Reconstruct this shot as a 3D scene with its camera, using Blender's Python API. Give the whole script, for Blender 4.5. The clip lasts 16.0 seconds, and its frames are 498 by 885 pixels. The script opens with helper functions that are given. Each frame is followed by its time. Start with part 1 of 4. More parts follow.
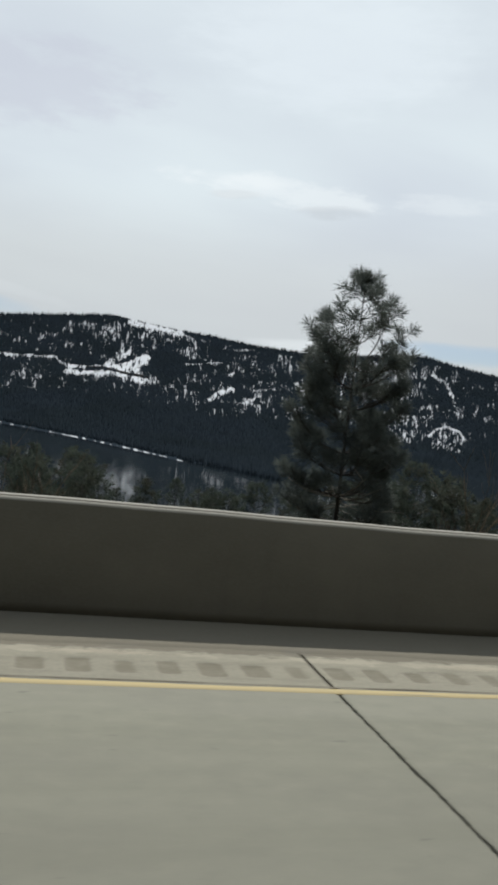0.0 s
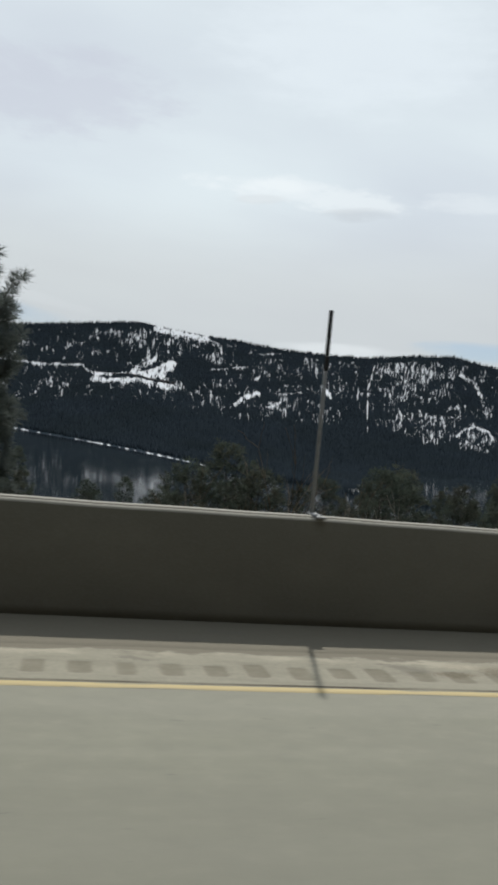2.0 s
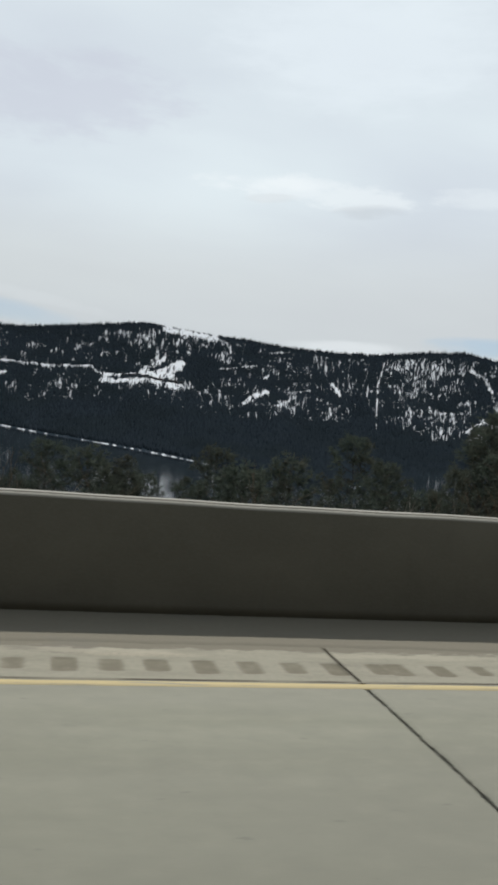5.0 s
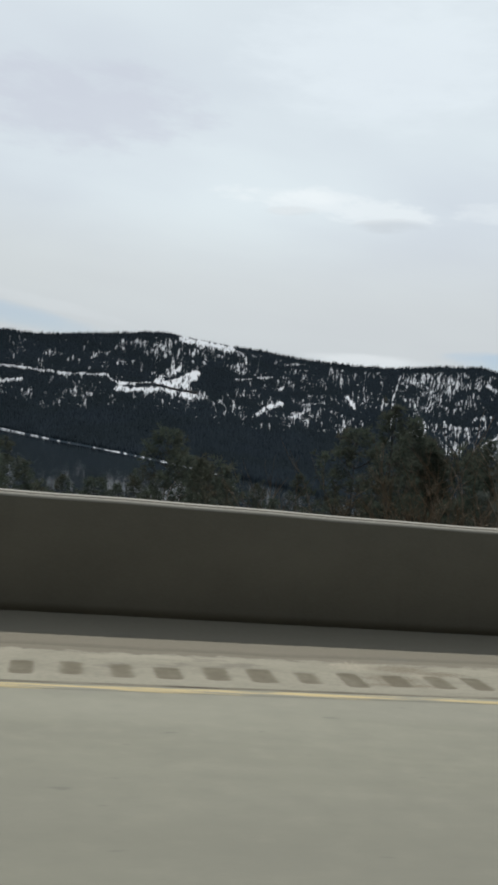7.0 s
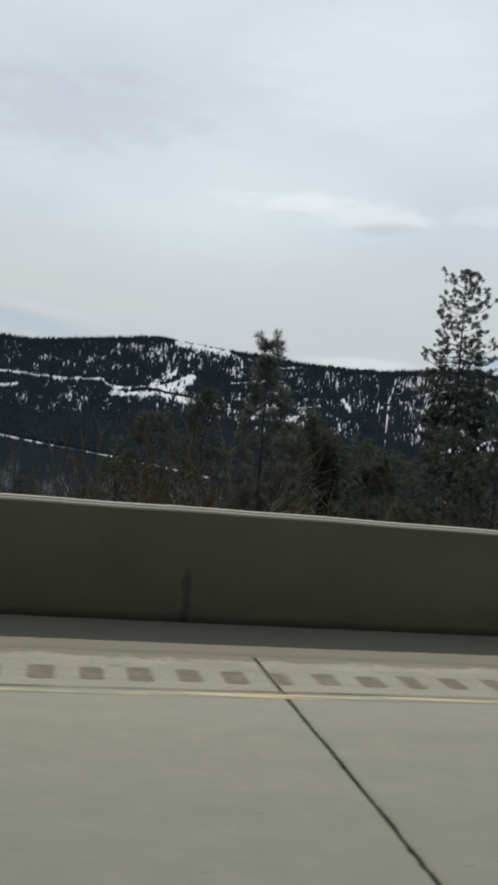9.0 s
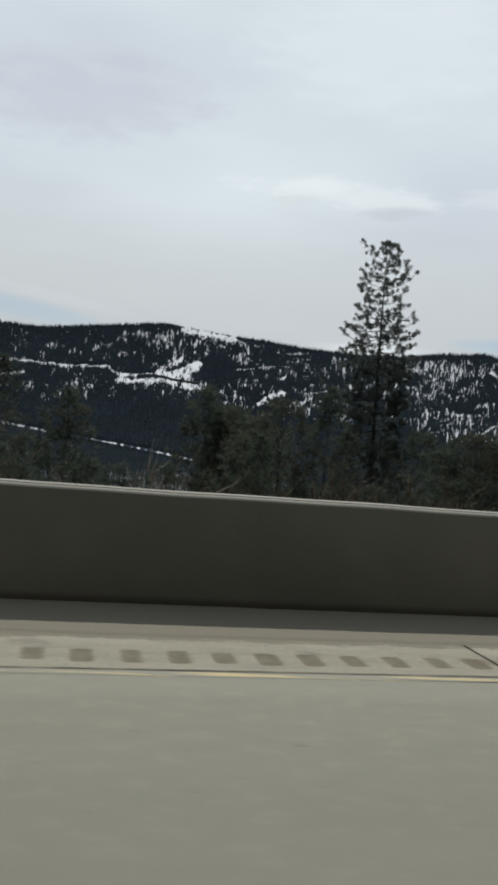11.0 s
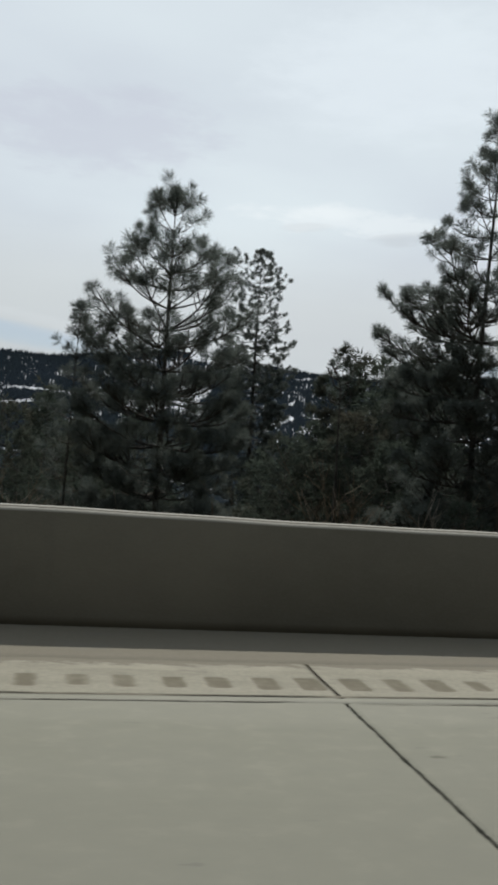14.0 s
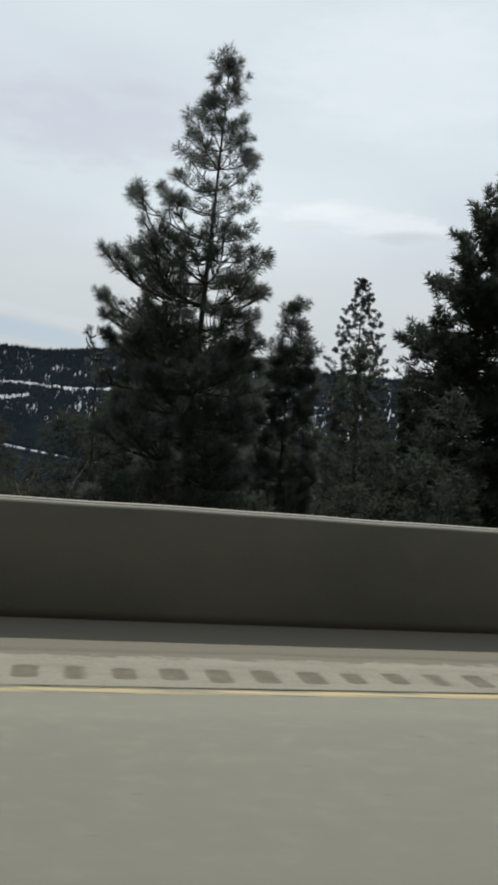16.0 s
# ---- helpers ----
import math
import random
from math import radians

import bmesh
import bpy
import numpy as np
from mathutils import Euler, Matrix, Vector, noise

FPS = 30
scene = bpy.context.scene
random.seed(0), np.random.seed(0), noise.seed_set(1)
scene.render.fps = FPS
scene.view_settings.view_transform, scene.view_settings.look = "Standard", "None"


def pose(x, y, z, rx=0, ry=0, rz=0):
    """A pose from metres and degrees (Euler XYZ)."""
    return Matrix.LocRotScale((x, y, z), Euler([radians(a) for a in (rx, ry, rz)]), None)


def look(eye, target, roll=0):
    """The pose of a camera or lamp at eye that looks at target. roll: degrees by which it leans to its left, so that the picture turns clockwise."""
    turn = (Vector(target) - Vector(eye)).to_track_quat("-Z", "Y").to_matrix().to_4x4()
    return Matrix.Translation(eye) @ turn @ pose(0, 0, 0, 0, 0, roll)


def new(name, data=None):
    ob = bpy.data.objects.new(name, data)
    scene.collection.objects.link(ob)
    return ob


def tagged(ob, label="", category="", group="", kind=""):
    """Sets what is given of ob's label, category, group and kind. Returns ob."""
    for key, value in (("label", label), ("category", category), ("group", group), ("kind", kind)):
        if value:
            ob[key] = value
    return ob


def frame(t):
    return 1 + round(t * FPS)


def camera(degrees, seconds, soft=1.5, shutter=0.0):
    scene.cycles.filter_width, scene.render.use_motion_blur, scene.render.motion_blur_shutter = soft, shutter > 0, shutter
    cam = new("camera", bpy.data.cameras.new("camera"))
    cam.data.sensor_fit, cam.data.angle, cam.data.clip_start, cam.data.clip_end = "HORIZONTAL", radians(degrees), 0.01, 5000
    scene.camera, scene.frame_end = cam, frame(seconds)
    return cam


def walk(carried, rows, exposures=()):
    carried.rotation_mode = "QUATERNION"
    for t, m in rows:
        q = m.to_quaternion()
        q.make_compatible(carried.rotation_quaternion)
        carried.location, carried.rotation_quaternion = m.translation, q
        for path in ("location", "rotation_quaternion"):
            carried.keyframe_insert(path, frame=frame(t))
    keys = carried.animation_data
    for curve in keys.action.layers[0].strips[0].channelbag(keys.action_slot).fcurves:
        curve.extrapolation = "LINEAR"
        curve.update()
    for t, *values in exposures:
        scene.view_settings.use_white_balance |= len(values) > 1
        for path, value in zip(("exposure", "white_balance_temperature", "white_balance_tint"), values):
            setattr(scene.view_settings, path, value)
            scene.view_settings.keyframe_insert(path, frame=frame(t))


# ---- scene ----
cam = camera(34.97, 16.0, soft=3.3, shutter=0.2)
PATH = [
    (0.0, pose(-0.010, -0.142, 1.667, 88.496, -6.539, -12.935)),
    (0.5, pose(1.620, -0.130, 1.656, 88.551, -6.087, -12.063)),
    (1.0, pose(3.221, -0.109, 1.648, 88.879, -5.918, -11.242)),
    (1.5, pose(4.834, -0.084, 1.643, 88.932, -5.763, -10.939)),
    (2.0, pose(6.439, -0.054, 1.632, 88.592, -5.441, -10.823)),
    (2.5, pose(8.052, -0.018, 1.621, 88.422, -5.118, -10.622)),
    (3.0, pose(9.683, 0.020, 1.615, 88.589, -4.678, -10.298)),
    (3.5, pose(11.258, 0.058, 1.606, 88.687, -4.648, -10.000)),
    (4.0, pose(12.795, 0.105, 1.604, 88.426, -4.588, -9.915)),
    (6.5, pose(20.751, 0.439, 1.549, 88.737, -5.586, -9.137)),
    (7.0, pose(22.356, 0.500, 1.545, 89.159, -5.757, -8.671)),
    (7.5, pose(23.961, 0.561, 1.536, 89.547, -5.496, -8.665)),
    (8.0, pose(25.549, 0.629, 1.538, 89.707, -5.549, -8.403)),
    (8.5, pose(27.177, 0.702, 1.542, 89.364, -5.471, -8.641)),
    (9.0, pose(28.830, 0.775, 1.537, 89.449, -5.444, -8.791)),
    (11.5, pose(37.157, 1.179, 1.525, 88.272, -4.730, -7.733)),
    (12.0, pose(38.792, 1.283, 1.518, 88.290, -4.554, -7.342)),
    (12.5, pose(40.427, 1.391, 1.508, 88.506, -4.606, -7.261)),
    (13.0, pose(42.051, 1.501, 1.503, 88.986, -4.418, -7.263)),
    (13.5, pose(43.650, 1.616, 1.506, 89.796, -4.588, -7.118)),
    (14.0, pose(45.218, 1.737, 1.509, 90.238, -4.531, -7.225)),
    (14.5, pose(46.743, 1.865, 1.506, 90.179, -4.448, -7.290)),
    (15.0, pose(48.301, 2.005, 1.491, 90.185, -4.525, -7.524)),
    (15.5, pose(49.873, 2.158, 1.482, 90.117, -4.634, -7.553)),
    (16.0, pose(51.442, 2.312, 1.471, 90.032, -4.975, -7.389)),
]
walk(cam, PATH, ((0.0, 0.0), (3.0, 0.02), (7.5, 0.0), (9.0, -0.09), (11.5, -0.09), (13.5, -0.03), (16.0, 0.0)))

# ---- sky and sun ----
SUN_EL, SUN_AZ = radians(52.6), radians(11)          # azimuth from +y towards +x
sun_dir = Vector((math.sin(SUN_AZ) * math.cos(SUN_EL), math.cos(SUN_AZ) * math.cos(SUN_EL), math.sin(SUN_EL)))
sun = new("sun", bpy.data.lights.new("sun", "SUN"))
sun.data.energy, sun.data.angle, sun.data.color = 3.4, radians(1.2), (1.0, 0.96, 0.88)
sun.matrix_world = look(sun_dir * 50, (0, 0, 0))

world = bpy.data.worlds.new("world")
scene.world = world
world.use_nodes = True


class Graph:
    """A short way to write node trees."""
    def __init__(self, tree):
        self.tree = tree
        tree.nodes.clear()

    def node(self, kind, ins=None, operation="", clamp=False, data_type="", uv_map="", attribute_name="", smooth=False):
        n = self.tree.nodes.new(kind)
        if operation:
            n.operation = operation
        if clamp:
            n.use_clamp = True
        if data_type:
            n.data_type = data_type
        if uv_map:
            n.uv_map = uv_map
        if attribute_name:
            n.attribute_name = attribute_name
        if smooth:
            n.interpolation_type = "SMOOTHSTEP"
        for key, value in (ins or {}).items():
            if isinstance(value, bpy.types.NodeSocket):
                self.tree.links.new(value, n.inputs[key])
            else:
                n.inputs[key].default_value = value
        return n

    def math(self, op, a, b=0.0, c=0.0, clamp=False):
        return self.node("ShaderNodeMath", {0: a, 1: b, 2: c}, operation=op, clamp=clamp).outputs[0]

    def vec(self, op, a, b):
        return self.node("ShaderNodeVectorMath", {0: a, 1: b}, operation=op)

    def noise(self, vector, scale, detail=4.0, rough=0.55, distort=0.0):
        return self.node("ShaderNodeTexNoise", {"Vector": vector, "Scale": scale, "Detail": detail, "Roughness": rough, "Distortion": distort}).outputs["Fac"]

    def step(self, value, lo, hi, to_lo=0.0, to_hi=1.0):
        return self.node("ShaderNodeMapRange", {0: value, 1: lo, 2: hi, 3: to_lo, 4: to_hi}, smooth=True).outputs[0]

    def mix(self, fac, a, b):
        n = self.node("ShaderNodeMix", {0: fac}, data_type="RGBA")
        for i, v in ((6, a), (7, b)):
            if isinstance(v, bpy.types.NodeSocket):
                self.tree.links.new(v, n.inputs[i])
            else:
                n.inputs[i].default_value = (*v, 1.0)
        return n.outputs[2]

    def scaled(self, vector, x, y, z):
        return self.node("ShaderNodeVectorMath", {0: vector, 1: (x, y, z)}, operation="MULTIPLY").outputs[0]


g = Graph(world.node_tree)
ray_way = g.node("ShaderNodeTexCoord").outputs["Generated"]
sep = g.node("ShaderNodeSeparateXYZ", {0: ray_way})
rise = g.math("MAXIMUM", sep.outputs[2], 0.0)
over = g.math("ADD", rise, 0.16)
plane = g.node("ShaderNodeCombineXYZ", {0: g.math("DIVIDE", sep.outputs[0], over), 1: g.math("DIVIDE", sep.outputs[1], over), 2: 0.0}).outputs[0]
sky = g.node("ShaderNodeTexSky")
sky.sky_type, sky.sun_disc, sky.sun_elevation, sky.sun_rotation = "NISHITA", False, SUN_EL, SUN_AZ
blue = g.node("ShaderNodeVectorMath", {0: sky.outputs[0], 1: (0.062, 0.072, 0.084)}, operation="MULTIPLY").outputs[0]
near_sun = g.math("MAXIMUM", g.vec("DOT_PRODUCT", ray_way, tuple(sun_dir)).outputs[1], 0.0)
azimuth = g.math("MULTIPLY", g.math("ARCTAN2", sep.outputs[0], sep.outputs[1]), 57.2958)
height = g.math("MULTIPLY", g.math("ARCSINE", sep.outputs[2]), 57.2958)
drift = g.noise(g.node("ShaderNodeCombineXYZ", {0: azimuth, 1: g.math("MULTIPLY", height, 3.0), 2: 0.0}).outputs[0], 0.28, 5.0, 0.6)
drift = g.math("SUBTRACT", drift, 0.5)


def patch(a0, e0, wa, we, tilt=0.0, rag=1.0):
    """A soft-edged streak of cloud at an azimuth and height, in degrees."""
    da = g.math("SUBTRACT", azimuth, a0)
    de = g.math("SUBTRACT", height, g.math("ADD", e0, g.math("MULTIPLY", da, tilt)))
    d = g.math("ADD", g.math("POWER", g.math("ABSOLUTE", g.math("DIVIDE", da, wa)), 2.0), g.math("POWER", g.math("ABSOLUTE", g.math("DIVIDE", de, we)), 2.0))
    return g.step(g.math("ADD", d, g.math("MULTIPLY", drift, 3.0 * rag)), 0.0, 1.3, 1.0, 0.0)


thick = g.noise(g.scaled(plane, 0.9, 1.1, 1.0), 0.55, 4.0, 0.45, 0.2)
wisp = g.noise(g.scaled(plane, 0.9, 1.5, 1.0), 2.2, 5.0, 0.5, 0.3)
tone = g.math("ADD", g.math("MULTIPLY", thick, 0.85), g.math("MULTIPLY", wisp, 0.15))
grey = g.mix(g.step(tone, 0.30, 0.70), (0.60, 0.655, 0.735), (0.775, 0.865, 0.905))
grey = g.mix(g.math("MULTIPLY", g.step(height, 16.5, 9.0), 0.75), grey, (0.655, 0.695, 0.708))
grey = g.mix(g.math("MULTIPLY", patch(16.0, 25.5, 11.0, 4.5, 0.0, 0.5), 0.5), grey, (0.83, 0.91, 0.965))
grey = g.mix(g.math("MULTIPLY", patch(-5.5, 20.6, 9.5, 2.9, 0.05, 0.9), 0.45), grey, (0.575, 0.60, 0.70))
grey = g.mix(g.math("MULTIPLY", patch(13.6, 16.2, 7.8, 1.0, -0.03, 1.6), 0.60), grey, (0.86, 0.92, 0.95))
grey = g.mix(g.math("MULTIPLY", patch(10.2, 16.7, 3.4, 0.5, -0.02, 0.8), 0.35), grey, (0.93, 0.98, 1.0))
grey = g.mix(g.math("MULTIPLY", patch(17.2, 15.15, 2.6, 0.5, 0.04, 1.0), 0.42), grey, (0.55, 0.59, 0.63))
grey = g.mix(g.math("MULTIPLY", patch(10.3, 15.7, 2.2, 0.35, 0.05, 0.9), 0.30), grey, (0.62, 0.66, 0.69))
grey = g.mix(g.math("MULTIPLY", patch(25.0, 16.2, 4.0, 0.7, 0.0, 1.2), 0.35), grey, (0.86, 0.92, 0.95))
grey = g.mix(g.math("MULTIPLY", patch(16.5, 5.8, 5.0, 0.55, 0.03, 0.6), 0.5), grey, (0.89, 0.94, 0.97))
grey = g.mix(g.math("MULTIPLY", patch(-7.0, 7.5, 6.0, 0.5, -0.13, 0.9), 0.14), grey, (0.86, 0.91, 0.94))
bright = g.math("ADD", 0.13, g.math("MULTIPLY", g.step(near_sun, -0.1, 0.85), 0.86))
cloud = g.node("ShaderNodeVectorMath", {0: grey, "Scale": bright}, operation="SCALE").outputs[0]
gap = g.math("MAXIMUM", patch(28.0, 6.3, 6.0, 0.75, -0.03, 0.5), g.math("MULTIPLY", patch(-10.0, 6.55, 8.0, 0.85, -0.10, 0.35), 0.7))
cover = g.math("SUBTRACT", 1.0, g.math("MULTIPLY", gap, 0.6))
bg = g.node("ShaderNodeBackground", {0: g.mix(cover, blue, cloud), 1: 1.0})
g.tree.links.new(bg.outputs[0], g.node("ShaderNodeOutputWorld").inputs[0])


# ---- materials ----
def material(name, build, rough=0.85, bump=None, spec=0.3, metal=0.0, thin=0.0):
    """build(graph, position) gives the base colour and, where wanted, a height."""
    m = bpy.data.materials.new(name)
    m.use_nodes = True
    gr = Graph(m.node_tree)
    where = gr.node("ShaderNodeNewGeometry").outputs["Position"]
    made = build(gr, where)
    colour, height = made if isinstance(made, tuple) else (made, None)
    ins = {"Base Color": colour, "Roughness": rough, "Metallic": metal, "Specular IOR Level": spec}
    if height is not None:
        ins["Normal"] = gr.node("ShaderNodeBump", {"Height": height, "Strength": bump[0], "Distance": bump[1]}).outputs[0]
    bsdf = gr.node("ShaderNodeBsdfPrincipled", ins)
    if thin:
        bsdf = gr.node("ShaderNodeMixShader", {0: thin, 1: bsdf.outputs[0], 2: gr.node("ShaderNodeBsdfTranslucent", {0: colour}).outputs[0]})
    gr.tree.links.new(bsdf.outputs[0], gr.node("ShaderNodeOutputMaterial").inputs[0])
    return m


def along_across(gr, where):
    """The road's own s and n of a place, close to the road."""
    xyz = gr.node("ShaderNodeSeparateXYZ", {0: where})
    bow = gr.math("MULTIPLY", gr.math("MULTIPLY", xyz.outputs[0], xyz.outputs[0]), 0.00083675)
    return xyz.outputs[0], gr.math("SUBTRACT", xyz.outputs[1], bow)


def spots(gr, where, sn, marks, rag=1.0):
    """Ragged smudges, each (s, n, half length, half width), as one mask."""
    fray = gr.math("MULTIPLY", gr.math("SUBTRACT", gr.noise(gr.scaled(where, 1.0, 2.0, 1.0), 34.0, 4.0, 0.7), 0.5), 4.5 * rag)
    mask = None
    for s0, n0, ws, wn in marks:
        u = gr.math("DIVIDE", gr.math("SUBTRACT", sn[0], s0), ws)
        v = gr.math("DIVIDE", gr.math("SUBTRACT", sn[1], n0), wn)
        m = gr.math("SUBTRACT", 1.0, gr.math("ADD", gr.math("MULTIPLY", u, u), gr.math("MULTIPLY", v, v)))
        mask = m if mask is None else gr.math("MAXIMUM", mask, m)
    return gr.step(gr.math("ADD", mask, fray), 0.1, 1.2)


SCUFFS = ((42.35, 4.32, 0.14, 0.05), (42.66, 4.39, 0.18, 0.05), (42.84, 4.29, 0.14, 0.045), (42.95, 4.50, 0.22, 0.035), (41.97, 3.79, 0.03, 0.025), (40.64, 3.42, 0.03, 0.02), (41.45, 3.16, 0.04, 0.02),
          (46.81, 3.78, 0.07, 0.025), (47.38, 3.72, 0.06, 0.03), (47.50, 3.70, 0.03, 0.035), (47.76, 3.72, 0.06, 0.025), (48.02, 3.70, 0.06, 0.025), (48.14, 3.69, 0.03, 0.02))
FAINT = ((48.67, 4.06, 0.08, 0.03), (48.87, 3.87, 0.11, 0.06), (49.04, 3.71, 0.06, 0.03), (49.03, 4.38, 0.07, 0.03), (47.46, 4.36, 0.16, 0.025), (47.9, 3.74, 0.5, 0.08))


def pavement_colour(gr, where):
    """Worn concrete: fine grain, wheel-polished streaks along the road, blotches and small dark scars."""
    grain = gr.noise(where, 90.0, 3.0)
    streak = gr.noise(gr.scaled(where, 0.25, 3.0, 1.0), 1.0, 4.0, 0.55)
    blotch = gr.noise(gr.scaled(where, 0.6, 1.2, 1.0), 1.1, 5.0, 0.6)
    mottle = gr.noise(gr.scaled(where, 1.0, 1.6, 1.0), 5.0, 4.0, 0.6)
    scar = gr.noise(gr.scaled(where, 2.4, 10.0, 1.0), 1.7, 3.0, 0.5)
    c = gr.mix(gr.step(streak, 0.3, 0.7), (0.190, 0.190, 0.148), (0.224, 0.223, 0.177))
    slab = gr.node("ShaderNodeObjectInfo").outputs["Random"]
    sn = along_across(gr, where)
    c = gr.mix(gr.math("ADD", gr.math("MULTIPLY", slab, 0.16), gr.step(sn[0], 18.0, 36.0, 0.0, 0.55)), c, (0.155, 0.154, 0.122))
    c = gr.mix(gr.step(blotch, 0.35, 0.68, 0.0, 0.55), c, (0.180, 0.178, 0.145))
    c = gr.mix(gr.step(mottle, 0.48, 0.72, 0.0, 0.32), c, (0.150, 0.150, 0.122))
    c = gr.mix(gr.step(mottle, 0.50, 0.30, 0.0, 0.22), c, (0.27, 0.262, 0.21))
    track = gr.math("ADD", sn[1], gr.math("MULTIPLY", gr.math("SUBTRACT", gr.noise(gr.scaled(where, 0.15, 0.6, 1.0), 1.0, 3.0), 0.5), 0.5))
    c = gr.mix(gr.step(track, 4.15, 2.7, 0.0, 0.40), c, (0.128, 0.127, 0.104))
    c = gr.mix(gr.math("MULTIPLY", gr.step(track, 4.10, 4.30), gr.step(track, 4.55, 4.70, 0.22, 0.0)), c, (0.27, 0.265, 0.222))
    c = gr.mix(gr.step(scar, 0.69, 0.74, 0.0, 0.5), c, (0.10, 0.10, 0.085))
    c = gr.mix(gr.math("MULTIPLY", spots(gr, where, sn, FAINT), 0.35), c, (0.11, 0.10, 0.078))
    c = gr.mix(gr.math("MULTIPLY", spots(gr, where, sn, SCUFFS), 0.85), c, (0.062, 0.058, 0.042))
    c = gr.mix(gr.step(grain, 0.3, 0.8, 0.0, 0.22), c, (0.14, 0.14, 0.12))
    return c, grain


def shoulder_colour(gr, where):
    """The same concrete under pale grit, with dirt in the milled grooves and a dirty gutter."""
    c, grain = pavement_colour(gr, where)
    uv = gr.node("ShaderNodeUVMap", uv_map="road").outputs[0]
    sn = gr.node("ShaderNodeSeparateXYZ", {0: uv})
    grit = gr.noise(where, 30.0, 4.0)
    c = gr.mix(gr.step(grit, 0.25, 0.75, 0.35, 0.75), c, (0.295, 0.275, 0.220))
    ragged = gr.math("ADD", sn.outputs[1], gr.math("MULTIPLY", gr.math("SUBTRACT", gr.noise(gr.scaled(where, 1.0, 2.2, 1.0), 4.2, 7.0, 0.72), 0.5), 0.40))
    c = gr.mix(gr.step(ragged, 5.30, 5.35, 0.0, 0.66), c, (0.112, 0.099, 0.076))
    c = gr.mix(gr.step(gr.noise(gr.scaled(where, 0.5, 2.2, 1.0), 3.0, 6.0, 0.7), 0.42, 0.66, 0.0, 0.30), c, (0.145, 0.134, 0.105))
    stain = gr.noise(gr.scaled(where, 1.0, 2.0, 1.0), 1.3, 5.0, 0.6)
    c = gr.mix(gr.math("MULTIPLY", gr.step(stain, 0.58, 0.66), gr.step(ragged, 4.95, 5.1, 0.0, 0.75)), c, (0.15, 0.14, 0.115))
    rim = gr.math("MULTIPLY", gr.step(ragged, 5.16, 5.24), gr.step(ragged, 5.29, 5.31, 1.0, 0.0))
    rim = gr.math("MULTIPLY", rim, gr.step(gr.noise(gr.scaled(where, 1.0, 1.5, 1.0), 1.6, 4.0, 0.6), 0.42, 0.60, 0.12, 1.0))
    c = gr.mix(gr.math("MULTIPLY", rim, gr.step(sn.outputs[0], 9.0, 26.0, 0.62, 0.25)), c, (0.37, 0.345, 0.275))
    road_sn = (sn.outputs[0], sn.outputs[1])
    c = gr.mix(gr.math("MULTIPLY", spots(gr, where, road_sn, ((24.25, 5.25, 0.22, 0.12), (24.75, 5.1, 0.15, 0.05), (9.3, 5.2, 0.25, 0.09), (3.2, 5.22, 0.4, 0.06), (16.4, 5.2, 0.5, 0.07), (0.4, 5.25, 0.5, 0.07)), 1.3), 0.6), c, (0.36, 0.325, 0.255))
    c = gr.mix(gr.math("MULTIPLY", spots(gr, where, road_sn, ((24.60, 5.22, 0.30, 0.12), (24.85, 5.15, 0.25, 0.07), (24.5, 4.88, 0.42, 0.045), (24.45, 5.0, 0.25, 0.14), (9.55, 5.1, 0.22, 0.15), (9.15, 5.02, 0.25, 0.08), (9.75, 5.2, 0.16, 0.08), (42.6, 5.12, 0.36, 0.05), (43.1, 5.02, 0.25, 0.08), (38.4, 5.0, 0.3, 0.1)), 0.9), 0.8), c, (0.135, 0.113, 0.080))
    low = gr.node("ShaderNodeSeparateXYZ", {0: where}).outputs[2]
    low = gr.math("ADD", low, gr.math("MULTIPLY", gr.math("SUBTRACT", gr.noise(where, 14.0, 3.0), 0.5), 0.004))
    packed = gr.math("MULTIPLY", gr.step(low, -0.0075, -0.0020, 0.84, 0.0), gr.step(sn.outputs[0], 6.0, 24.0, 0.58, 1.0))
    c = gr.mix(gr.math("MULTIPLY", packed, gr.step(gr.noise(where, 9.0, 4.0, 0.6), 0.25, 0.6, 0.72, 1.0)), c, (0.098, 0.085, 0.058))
    return c, grain


concrete_road = material("concrete_road", pavement_colour, 0.8, (0.25, 0.004))
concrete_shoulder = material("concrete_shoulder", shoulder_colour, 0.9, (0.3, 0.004))


